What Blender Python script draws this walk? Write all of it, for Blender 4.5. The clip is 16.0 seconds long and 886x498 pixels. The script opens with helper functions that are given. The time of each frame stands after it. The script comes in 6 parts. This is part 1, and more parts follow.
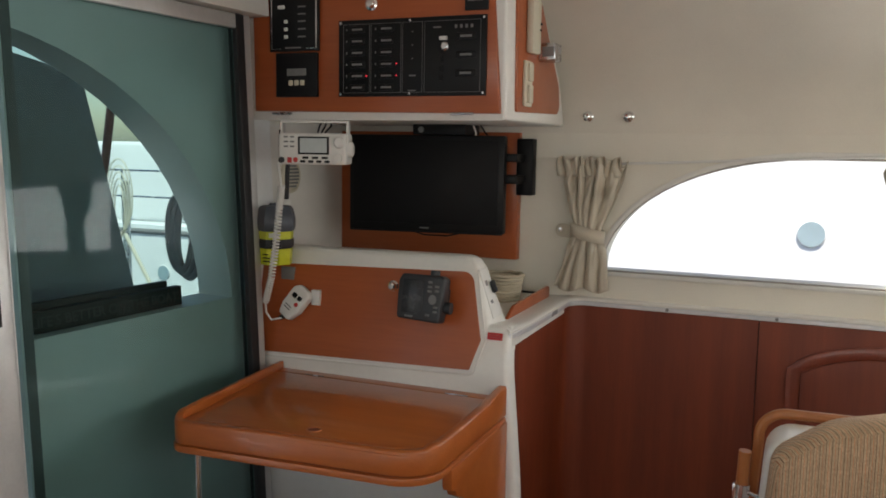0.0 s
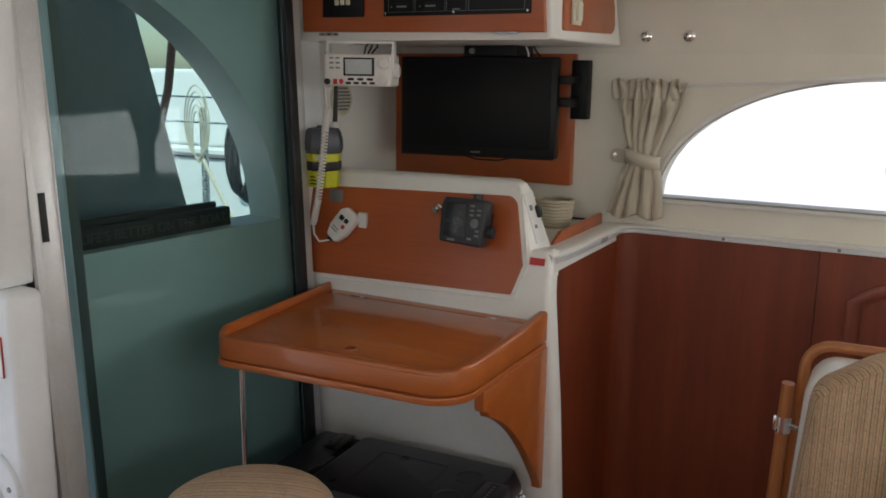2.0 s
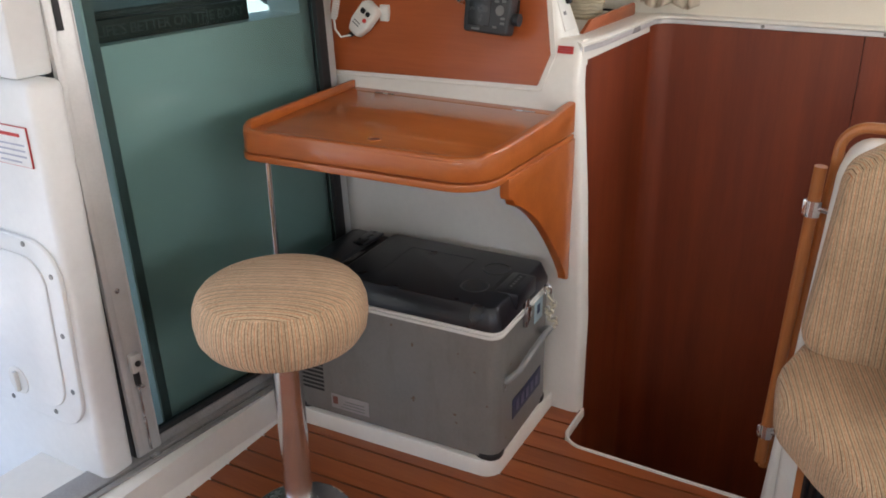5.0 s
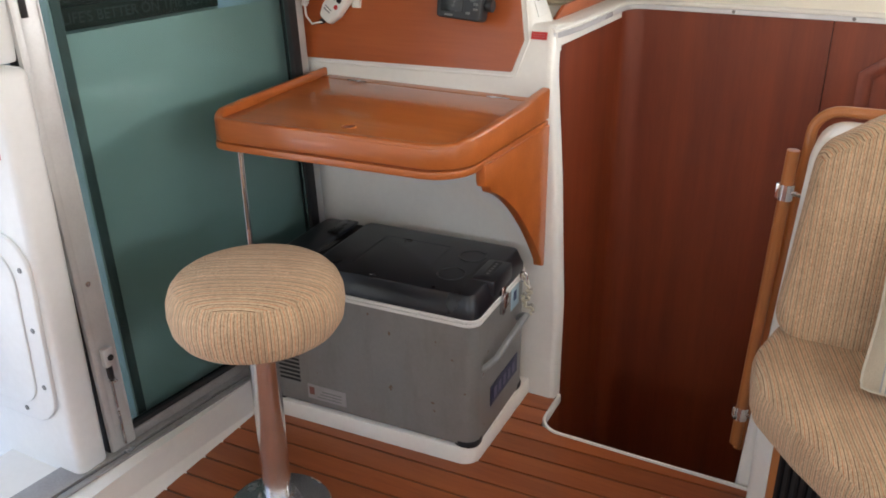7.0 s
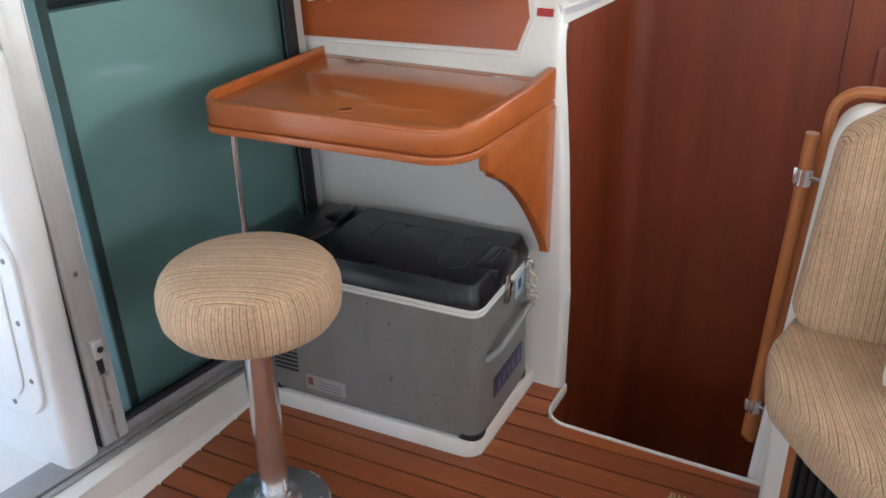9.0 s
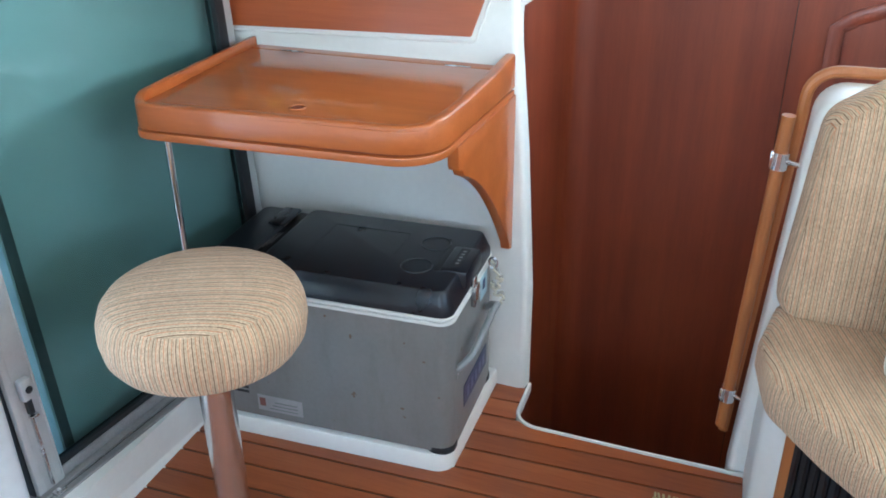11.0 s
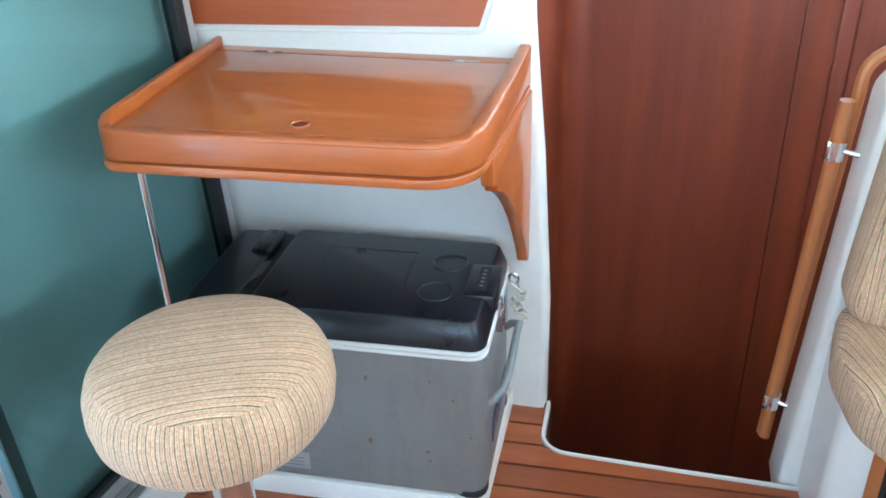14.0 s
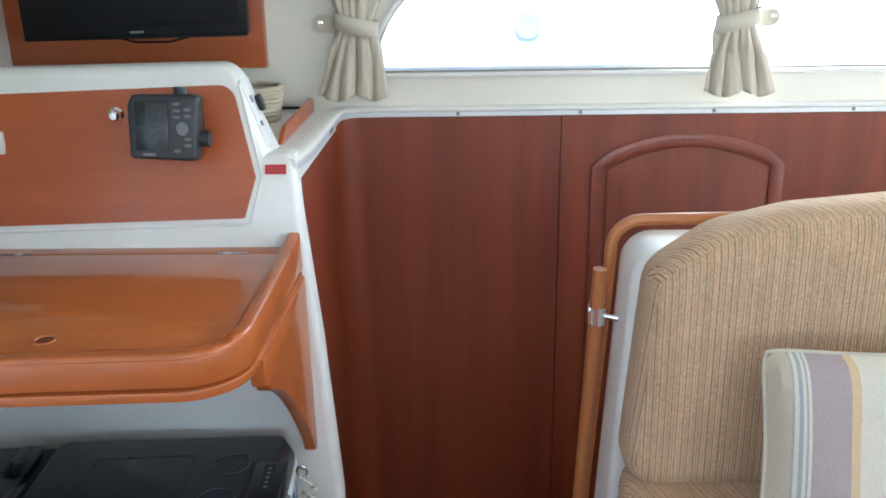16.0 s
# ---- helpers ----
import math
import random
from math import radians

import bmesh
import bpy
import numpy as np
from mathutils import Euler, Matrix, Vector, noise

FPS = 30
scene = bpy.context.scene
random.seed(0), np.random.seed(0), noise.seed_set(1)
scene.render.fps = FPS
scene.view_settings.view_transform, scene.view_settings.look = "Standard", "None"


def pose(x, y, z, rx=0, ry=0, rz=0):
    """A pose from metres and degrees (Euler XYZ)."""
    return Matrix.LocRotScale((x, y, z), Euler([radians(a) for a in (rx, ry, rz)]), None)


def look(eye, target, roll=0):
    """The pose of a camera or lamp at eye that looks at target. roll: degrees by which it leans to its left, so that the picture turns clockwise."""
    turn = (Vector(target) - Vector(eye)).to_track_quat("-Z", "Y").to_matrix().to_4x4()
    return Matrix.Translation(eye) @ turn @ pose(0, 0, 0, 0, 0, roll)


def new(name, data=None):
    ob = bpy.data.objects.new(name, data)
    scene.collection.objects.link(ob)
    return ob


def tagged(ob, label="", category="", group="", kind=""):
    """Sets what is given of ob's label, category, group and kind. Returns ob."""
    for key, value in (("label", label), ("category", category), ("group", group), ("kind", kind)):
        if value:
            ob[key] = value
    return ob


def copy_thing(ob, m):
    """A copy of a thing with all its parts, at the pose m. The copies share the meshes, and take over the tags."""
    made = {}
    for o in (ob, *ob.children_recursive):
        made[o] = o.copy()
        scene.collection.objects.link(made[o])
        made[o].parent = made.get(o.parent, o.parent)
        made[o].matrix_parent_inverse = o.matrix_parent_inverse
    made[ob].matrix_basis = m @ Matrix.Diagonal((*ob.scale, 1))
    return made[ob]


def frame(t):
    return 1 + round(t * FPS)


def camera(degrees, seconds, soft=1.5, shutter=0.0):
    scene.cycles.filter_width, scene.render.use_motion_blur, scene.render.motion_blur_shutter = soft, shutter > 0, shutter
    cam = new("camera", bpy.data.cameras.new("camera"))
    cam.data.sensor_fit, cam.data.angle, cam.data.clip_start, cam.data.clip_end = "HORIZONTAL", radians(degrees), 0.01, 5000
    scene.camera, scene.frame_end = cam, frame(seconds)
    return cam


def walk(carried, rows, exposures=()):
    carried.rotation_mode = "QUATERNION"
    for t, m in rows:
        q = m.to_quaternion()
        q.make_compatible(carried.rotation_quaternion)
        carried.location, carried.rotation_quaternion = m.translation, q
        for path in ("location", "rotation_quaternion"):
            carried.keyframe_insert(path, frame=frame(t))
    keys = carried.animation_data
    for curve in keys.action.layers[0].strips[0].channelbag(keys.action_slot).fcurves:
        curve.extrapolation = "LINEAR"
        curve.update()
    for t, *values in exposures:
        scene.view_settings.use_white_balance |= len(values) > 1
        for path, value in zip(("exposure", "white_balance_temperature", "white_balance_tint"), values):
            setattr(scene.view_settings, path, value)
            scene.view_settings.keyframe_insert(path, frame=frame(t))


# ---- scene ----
cam = camera(54.7, 16.0, 1.75)
PATH = [
    (0, (0.512, 0.46, 1.551), (-0.261, 2.29, 1.313), 0.9),
    (0.5, (0.571, 0.502, 1.549), (-0.251, 2.305, 1.279), 1.3),
    (1, (0.598, 0.52, 1.543), (-0.29, 2.285, 1.234), 1.7),
    (1.5, (0.599, 0.521, 1.533), (-0.341, 2.251, 1.179), 1.1),
    (2, (0.608, 0.522, 1.532), (-0.329, 2.243, 1.131), 0.8),
    (2.5, (0.602, 0.524, 1.522), (-0.32, 2.242, 1.078), 0.5),
    (3, (0.602, 0.531, 1.511), (-0.335, 2.218, 0.989), -0.2),
    (3.5, (0.607, 0.533, 1.487), (-0.345, 2.177, 0.861), -0.5),
    (4, (0.624, 0.535, 1.465), (-0.347, 2.124, 0.736), -0.6),
    (4.2, (0.627, 0.53, 1.451), (-0.339, 2.11, 0.695), -0.7),
    (6.5, (0.62, 0.524, 1.439), (-0.275, 2.124, 0.64), -0.8),
    (7, (0.61, 0.526, 1.437), (-0.268, 2.131, 0.627), -0.6),
    (7.5, (0.614, 0.54, 1.429), (-0.267, 2.137, 0.608), -0.7),
    (8, (0.624, 0.57, 1.433), (-0.264, 2.15, 0.588), -0.8),
    (10.5, (0.425, 0.647, 1.413), (-0.331, 2.273, 0.528), -0.2),
    (11, (0.381, 0.679, 1.412), (-0.282, 2.337, 0.511), -0.7),
    (11.5, (0.335, 0.737, 1.399), (-0.366, 2.364, 0.471), -0.6),
    (12, (0.285, 0.863, 1.392), (-0.423, 2.474, 0.442), 0.6),
    (12.5, (0.261, 0.947, 1.387), (-0.466, 2.534, 0.41), -0.1),
    (13, (0.244, 0.966, 1.379), (-0.506, 2.545, 0.406), -0.9),
    (13.5, (0.189, 0.92, 1.402), (-0.472, 2.525, 0.408), 0.1),
    (14, (0.097, 0.856, 1.398), (-0.381, 2.544, 0.438), -1.9),
    (14.5, (0.042, 0.827, 1.416), (-0.175, 2.589, 0.495), -1.3),
    (15, (0.052, 0.842, 1.435), (-0.041, 2.652, 0.589), 0.8),
    (15.5, (0.108, 0.888, 1.449), (0.034, 2.743, 0.707), -0.4),
    (16, (0.152, 0.922, 1.45), (0.096, 2.812, 0.799), -1.0),
]
EXPOSURES = [(0, 0.66, 6950, 12), (2, 0.62, 6800, 12), (3.5, 1.06, 6850, 16), (7, 1.68, 6850, 14), (8, 1.68, 6750, 14), (11, 2.24, 5300, 1), (12.5, 2.6, 5250, 0), (14.5, 2.64, 5200, -1), (15.3, 2.38, 5250, 0), (16, 1.9, 5550, 4)]
walk(cam, [(t, look(eye, target, roll)) for t, eye, target, roll in PATH], EXPOSURES)

# ---- light ----
world = bpy.data.worlds.new("sky")
scene.world = world
world.use_nodes = True
sky = world.node_tree.nodes.new("ShaderNodeTexSky")
sky.sky_type, sky.sun_disc = "NISHITA", False
sky.sun_elevation, sky.sun_rotation = radians(70), radians(162)
world.node_tree.nodes["Background"].inputs[1].default_value = 0.14
world.node_tree.links.new(sky.outputs[0], world.node_tree.nodes["Background"].inputs[0])
sun = new("sun", bpy.data.lights.new("sun", "SUN"))
sun.data.energy, sun.data.angle, sun.data.color = 5.0, radians(0.5), (1.0, 0.96, 0.9)
sun.matrix_world = look((0.84, -2.52, 7.3), (0, 0, 0))


def window_lamp(name, eye, target, w, h, watts, spread=180, color=(0.93, 0.97, 1.0)):
    lamp = new(name, bpy.data.lights.new(name, "AREA"))
    lamp.data.shape, lamp.data.size, lamp.data.size_y = "RECTANGLE", w, h
    lamp.data.energy, lamp.data.color, lamp.data.spread = watts, color, radians(spread)
    lamp.matrix_world = look(eye, target)
    return lamp


# sky and water light in the openings of the cabin, thrown up at the headlining
window_lamp("sky_front_window", (2.95, 0.6, 1.5), (0.95, 0.9, 3.0), 2.6, 0.75, 7.5, 120)
window_lamp("sky_side_window", (1.0, -1.75, 1.45), (0.8, 0.25, 2.9), 2.6, 0.6, 8.0, 120)
window_lamp("sky_hull_window", (1.65, 3.27, 1.345), (1.6, 0.5, 1.75), 1.8, 0.32, 8.0)
window_lamp("sky_doorway", (-1.0, 0.9, 1.1), (1.0, 0.9, 0.8), 1.2, 1.6, 0.8)


# ---- materials ----
def nodes_of(name):
    m = bpy.data.materials.new(name)
    m.use_nodes = True
    return m, m.node_tree.nodes, m.node_tree.links, m.node_tree.nodes["Principled BSDF"]


def coords(n, l, scale=(1, 1, 1), rot=(0, 0, 0)):
    tc, mp = n.new("ShaderNodeTexCoord"), n.new("ShaderNodeMapping")
    mp.inputs["Scale"].default_value, mp.inputs["Rotation"].default_value = scale, rot
    l.new(tc.outputs["Object"], mp.inputs["Vector"])
    return mp.outputs["Vector"]


def noise_node(n, l, vec, scale, detail=4.0, rough=0.55):
    t = n.new("ShaderNodeTexNoise")
    t.inputs["Scale"].default_value, t.inputs["Detail"].default_value, t.inputs["Roughness"].default_value = scale, detail, rough
    if vec is not None:
        l.new(vec, t.inputs["Vector"])
    return t.outputs["Fac"]


def ramp(n, l, fac, stops, mode="LINEAR"):
    r = n.new("ShaderNodeValToRGB")
    r.color_ramp.interpolation = mode
    while len(r.color_ramp.elements) < len(stops):
        r.color_ramp.elements.new(0.5)
    for e, (p, c) in zip(r.color_ramp.elements, stops):
        e.position, e.color = p, (*c, 1)
    l.new(fac, r.inputs["Fac"])
    return r.outputs["Color"]


def mixed(n, l, a, b, fac, kind="MIX"):
    m = n.new("ShaderNodeMix")
    m.data_type, m.blend_type = "RGBA", kind
    for sock, v in ((m.inputs[0], fac), (m.inputs[6], a), (m.inputs[7], b)):
        if isinstance(v, (int, float)):
            sock.default_value = v
        elif isinstance(v, tuple):
            sock.default_value = (*v, 1)
        else:
            l.new(v, sock)
    return m.outputs[2]


def bump(n, l, b, height, strength, dist=0.002):
    k = n.new("ShaderNodeBump")
    k.inputs["Strength"].default_value, k.inputs["Distance"].default_value = strength, dist
    l.new(height, k.inputs["Height"])
    l.new(k.outputs["Normal"], b.inputs["Normal"])


def plain(name, color, rough=0.5, metal=0.0, vary=0.08, scale=9.0, grain=60.0, relief=0.08, coat=0.0, spec=0.5, island=False):
    """Paint, plastic, metal: two scales of variation in colour, gloss and relief."""
    m, n, l, b = nodes_of(name)
    vec = coords(n, l)
    big, fine = noise_node(n, l, vec, scale), noise_node(n, l, vec, grain, 3)
    dark = tuple(c * (1 - 2 * vary) for c in color)
    lite = tuple(min(1, c * (1 + vary)) for c in color)
    col = mixed(n, l, ramp(n, l, big, [(0.3, dark), (0.7, lite)]), ramp(n, l, fine, [(0.3, dark), (0.7, lite)]), 0.35)
    l.new(col, b.inputs["Base Color"])
    l.new(ramp(n, l, big, [(0.25, (rough * 0.85,) * 3), (0.75, (min(1, rough * 1.2),) * 3)]), b.inputs["Roughness"])
    b.inputs["Metallic"].default_value, b.inputs["Coat Weight"].default_value = metal, coat
    b.inputs["Specular IOR Level"].default_value = spec
    bump(n, l, b, fine, relief)
    return m


def wood(name, dark, mid, lite, axis, rough=0.3, coat=0.4, band=1.0, tint=0.0, fleck=0.3, haze=0.12):
    """Varnished veneer with grain along one axis ('x', 'y' or 'z')."""
    m, n, l, b = nodes_of(name)
    s = {"x": (0.06, 1, 1), "y": (1, 0.06, 1), "z": (1, 1, 0.06)}[axis]
    vec = coords(n, l, s)
    wide, fine = noise_node(n, l, vec, 14 * band, 5), noise_node(n, l, vec, 190 * band, 3)
    col = mixed(n, l, ramp(n, l, wide, [(0.3, dark), (0.5, mid), (0.72, lite)]), ramp(n, l, fine, [(0.3, dark), (0.68, lite)]), fleck)
    if tint:
        info, hs = n.new("ShaderNodeObjectInfo"), n.new("ShaderNodeHueSaturation")
        mr = n.new("ShaderNodeMapRange")
        mr.inputs["To Min"].default_value, mr.inputs["To Max"].default_value = 1 - tint, 1 + tint
        l.new(info.outputs["Random"], mr.inputs["Value"])
        l.new(mr.outputs["Result"], hs.inputs["Value"])
        l.new(col, hs.inputs["Color"])
        col = hs.outputs["Color"]
    l.new(col, b.inputs["Base Color"])
    cloud = noise_node(n, l, coords(n, l), 7, 3)
    l.new(ramp(n, l, cloud, [(0.3, (rough * 0.95,) * 3), (0.7, (rough * 1.06,) * 3)]), b.inputs["Roughness"])
    b.inputs["Coat Weight"].default_value, b.inputs["Coat Roughness"].default_value = coat, haze
    bump(n, l, b, fine, 0.025)
    return m


def striped(name):
    """Woven upholstery: threads across U in metres, each with its own colour, weave relief."""
    m, n, l, b = nodes_of(name)
    uv, sep = n.new("ShaderNodeUVMap"), n.new("ShaderNodeSeparateXYZ")
    l.new(uv.outputs["UV"], sep.inputs[0])

    def cells(step, seed):
        mul, fl, wn = n.new("ShaderNodeMath"), n.new("ShaderNodeMath"), n.new("ShaderNodeTexWhiteNoise")
        mul.operation, fl.operation, wn.noise_dimensions = "MULTIPLY_ADD", "FLOOR", "1D"
        mul.inputs[1].default_value, mul.inputs[2].default_value = 1 / step, seed
        l.new(sep.outputs[0], mul.inputs[0])
        l.new(mul.outputs[0], fl.inputs[0])
        l.new(fl.outputs[0], wn.inputs["W"])
        return wn.outputs["Value"], mul.outputs[0]

    def period(step):
        mul, fr = n.new("ShaderNodeMath"), n.new("ShaderNodeMath")
        mul.operation, fr.operation = "MULTIPLY", "FRACT"
        mul.inputs[1].default_value = 1 / step
        l.new(sep.outputs[0], mul.inputs[0])
        l.new(mul.outputs[0], fr.inputs[0])
        return fr.outputs[0], mul.outputs[0]

    cream, tan = (0.71, 0.535, 0.37), (0.61, 0.42, 0.265)
    sage, rust = (0.58, 0.445, 0.285), (0.60, 0.255, 0.125)
    wave_at, run0 = period(0.0114)
    base = ramp(n, l, wave_at, [(0.0, (0.21, 0.115, 0.055)), (0.13, cream), (0.27, sage), (0.40, cream), (0.50, rust), (0.62, cream), (0.74, tan), (0.88, cream)], "CONSTANT")
    val, run = cells(0.00225, 3.0)
    col = mixed(n, l, base, ramp(n, l, val, [(0.0, (0.72, 0.70, 0.68)), (1.0, (1.2, 1.18, 1.16))]), 0.5, "MULTIPLY")
    vec = coords(n, l)
    fleck = ramp(n, l, noise_node(n, l, vec, 230, 2), [(0.42, (0.0, 0.0, 0.0)), (0.62, (0.22, 0.22, 0.22))])
    col = mixed(n, l, col, (0.57, 0.45, 0.29), fleck)
    snap, knots = n.new("ShaderNodeVectorMath"), n.new("ShaderNodeTexWhiteNoise")
    snap.operation, knots.noise_dimensions = "SNAP", "3D"
    snap.inputs[1].default_value = (0.0022, 0.0028, 1.0)
    l.new(uv.outputs["UV"], snap.inputs[0])
    l.new(snap.outputs[0], knots.inputs["Vector"])
    col = mixed(n, l, col, ramp(n, l, knots.outputs["Value"], [(0.0, (0.62, 0.59, 0.56)), (1.0, (1.2, 1.17, 1.14))]), 0.48, "MULTIPLY")
    slub = noise_node(n, l, vec, 420, 2)
    col = mixed(n, l, col, ramp(n, l, slub, [(0.3, (0.74, 0.72, 0.70)), (0.7, (1.14, 1.12, 1.10))]), 0.7, "MULTIPLY")
    cloud = noise_node(n, l, vec, 12, 3)
    col = mixed(n, l, col, ramp(n, l, cloud, [(0.3, (0.88, 0.87, 0.86)), (0.7, (1.08, 1.08, 1.08))]), 0.7, "MULTIPLY")
    l.new(col, b.inputs["Base Color"])
    b.inputs["Roughness"].default_value, b.inputs["Specular IOR Level"].default_value = 0.92, 0.2
    b.inputs["Sheen Weight"].default_value = 0.15
    wave = n.new("ShaderNodeMath")
    wave.operation = "SINE"
    tau = n.new("ShaderNodeMath")
    tau.operation = "MULTIPLY"
    tau.inputs[1].default_value = 6.2832
    l.new(run, tau.inputs[0])
    l.new(tau.outputs[0], wave.inputs[0])
    add = n.new("ShaderNodeMath")
    add.operation = "MULTIPLY_ADD"
    add.inputs[1].default_value = 2.5
    l.new(slub, add.inputs[0])
    l.new(wave.outputs[0], add.inputs[2])
    bump(n, l, b, add.outputs[0], 0.35, 0.001)
    return m


GELCOAT = plain("white_gelcoat", (0.82, 0.805, 0.76), 0.32, vary=0.03, scale=5, relief=0.03)
LINER = plain("cream_vinyl_liner", (0.81, 0.77, 0.675), 0.6, vary=0.04, scale=4, grain=240, relief=0.1)
OUTER = plain("white_deck_gelcoat", (0.82, 0.83, 0.83), 0.35, vary=0.03, scale=4, relief=0.04)
CHERRY = wood("cherry_veneer", (0.34, 0.074, 0.018), (0.40, 0.092, 0.024), (0.46, 0.114, 0.032), "x", 0.38, 0.25, 0.7)
DESKWOOD = wood("varnished_cherry", (0.37, 0.090, 0.013), (0.44, 0.114, 0.018), (0.51, 0.142, 0.026), "x", 0.42, 0.6, 0.8, 0.0, 0.25, 0.045)
DESKEDGE = wood("cherry_desk_edge", (0.37, 0.088, 0.013), (0.44, 0.111, 0.018), (0.51, 0.138, 0.026), "x", 0.42, 0.5, 0.8, 0.0, 0.25, 0.13)
RAILWOOD = wood("cherry_upright", (0.36, 0.12, 0.035), (0.43, 0.15, 0.045), (0.50, 0.19, 0.06), "z", 0.35, 0.3, 1.2)
MAHOGANY = wood("mahogany_panel", (0.135, 0.0205, 0.0055), (0.185, 0.0310, 0.0080), (0.245, 0.0455, 0.0115), "z", 0.5, 0.08, 0.9, 0.0, 0.2, 0.36)
MOULDING = wood("mahogany_moulding", (0.135, 0.0195, 0.0065), (0.185, 0.030, 0.0092), (0.245, 0.044, 0.0135), "z", 0.36, 0.3, 0.8)
TEAK = wood("teak_plank", (0.21, 0.048, 0.012), (0.295, 0.074, 0.019), (0.39, 0.112, 0.033), "x", 0.42, 0.15, 1.0, 0.14)
# near-black: the shade down in the stair well is put into this colour
WELLSHADE = plain("well_wood_with_shade", (0.03, 0.011, 0.007), 0.6, vary=0.15)
CAULK = plain("black_caulking", (0.02, 0.019, 0.018), 0.6)
ALU = plain("anodised_aluminium", (0.62, 0.62, 0.61), 0.42, 0.4, 0.06, 12, 150, 0.05)
CHROME = plain("chrome", (0.85, 0.85, 0.86), 0.07, 1.0, 0.02, 20, 100, 0.01)
STEEL = plain("brushed_steel", (0.62, 0.62, 0.63), 0.25, 1.0, 0.05, 20, 200, 0.04)
POLISHED = plain("polished_steel_tube", (0.74, 0.73, 0.72), 0.2, 1.0, 0.05, 20, 160, 0.03)
RUBBER = plain("black_rubber", (0.016, 0.016, 0.018), 0.55)
BLACK = plain("black_plastic", (0.008, 0.008, 0.009), 0.42, vary=0.1, grain=300, relief=0.08, spec=0.25)
LIDBLACK = plain("textured_black_lid", (0.011, 0.013, 0.018), 0.30, vary=0.1, grain=350, relief=0.12)
SCREEN = plain("matt_black_screen", (0.006, 0.006, 0.007), 0.5, vary=0.02, relief=0.0, spec=0.2)
FRIDGE = plain("grey_painted_steel", (0.225, 0.22, 0.21), 0.42, 0.15, 0.06, 7, 90, 0.04)
fn, fl_ = FRIDGE.node_tree.nodes, FRIDGE.node_tree.links
fb = fn["Principled BSDF"]
rust = ramp(fn, fl_, noise_node(fn, fl_, coords(fn, fl_), 38, 2), [(0.735, (0.0, 0.0, 0.0)), (0.76, (0.8, 0.8, 0.8))])
scuff = ramp(fn, fl_, noise_node(fn, fl_, coords(fn, fl_, (1, 1, 0.3)), 22, 5, 0.7), [(0.5, (0.0, 0.0, 0.0)), (0.8, (0.35, 0.35, 0.35))])
painted = mixed(fn, fl_, fb.inputs["Base Color"].links[0].from_socket, (0.13, 0.12, 0.10), scuff)
fl_.new(mixed(fn, fl_, painted, (0.13, 0.065, 0.02), rust), fb.inputs["Base Color"])
WHITEP = plain("white_plastic", (0.74, 0.73, 0.70), 0.4, vary=0.03)
GREYP = plain("grey_plastic", (0.20, 0.20, 0.20), 0.45)
RED = plain("red_label", (0.55, 0.03, 0.03), 0.5)
YELLOW = plain("yellow_plastic", (0.62, 0.66, 0.03), 0.4)
CURTAIN = plain("cream_curtain_cloth", (0.60, 0.54, 0.44), 0.9, vary=0.05, scale=14, grain=500, relief=0.25, spec=0.2)
STRAW = plain("woven_straw", (0.50, 0.40, 0.22), 0.85, vary=0.15, grain=260, relief=0.5, spec=0.2)
BASKETRY = plain("pale_woven_palm", (0.60, 0.53, 0.40), 0.85, vary=0.12, grain=260, relief=0.5, spec=0.2)
ROPE = plain("weathered_light_rope", (0.46, 0.44, 0.39), 0.9, vary=0.15, grain=300, relief=0.6, spec=0.2)
FABRIC = striped("striped_upholstery")

GLASS, gn, gl, gb = nodes_of("teal_tinted_glass")
gb.inputs["Base Color"].default_value = (0.345, 0.49, 0.47, 1)
gb.inputs["Transmission Weight"].default_value, gb.inputs["Roughness"].default_value, gb.inputs["IOR"].default_value = 1.0, 0.0, 1.22
CLEAR, cn, cl, cb = nodes_of("clear_glass")
cb.inputs["Base Color"].default_value = (0.97, 0.98, 0.98, 1)
cb.inputs["Transmission Weight"].default_value, cb.inputs["Roughness"].default_value, cb.inputs["IOR"].default_value = 1.0, 0.0, 1.2


# ---- mesh helpers ----
def thing(name, at, label, category, group="", kind=""):
    ob = new(name)
    ob.location = at
    ob.empty_display_size = 0.05
    return tagged(ob, label, category, group, kind)


def solid(name, bm, material, smooth=35):
    bmesh.ops.recalc_face_normals(bm, faces=bm.faces[:])
    me = bpy.data.meshes.new(name)
    bm.to_mesh(me)
    bm.free()
    me.materials.append(material)
    if smooth:
        for p in me.polygons:
            p.use_smooth = True
        me.set_sharp_from_angle(angle=radians(smooth))
    return new(name, me)


def part(name, bm, material, parent, label="", smooth=35):
    ob = solid(name, bm, material, smooth)
    root = parent.parent if parent.parent else parent
    base = Matrix.Translation(root.location)
    ob.parent = parent
    ob.matrix_parent_inverse = base.inverted() if not parent.parent else Matrix.Identity(4)
    if label:
        ob["label"] = label
    return ob


def box(x0, x1, y0, y1, z0, z1, r=0.0, seg=2, bm=None):
    bm2 = bmesh.new()
    bmesh.ops.create_cube(bm2, size=1.0, matrix=Matrix.Translation(((x0 + x1) / 2, (y0 + y1) / 2, (z0 + z1) / 2)) @ Matrix.Diagonal((abs(x1 - x0), abs(y1 - y0), abs(z1 - z0), 1)))
    if r:
        bmesh.ops.bevel(bm2, geom=bm2.edges[:], offset=r, segments=seg, profile=0.5, affect="EDGES")
    return joined(bm, bm2)


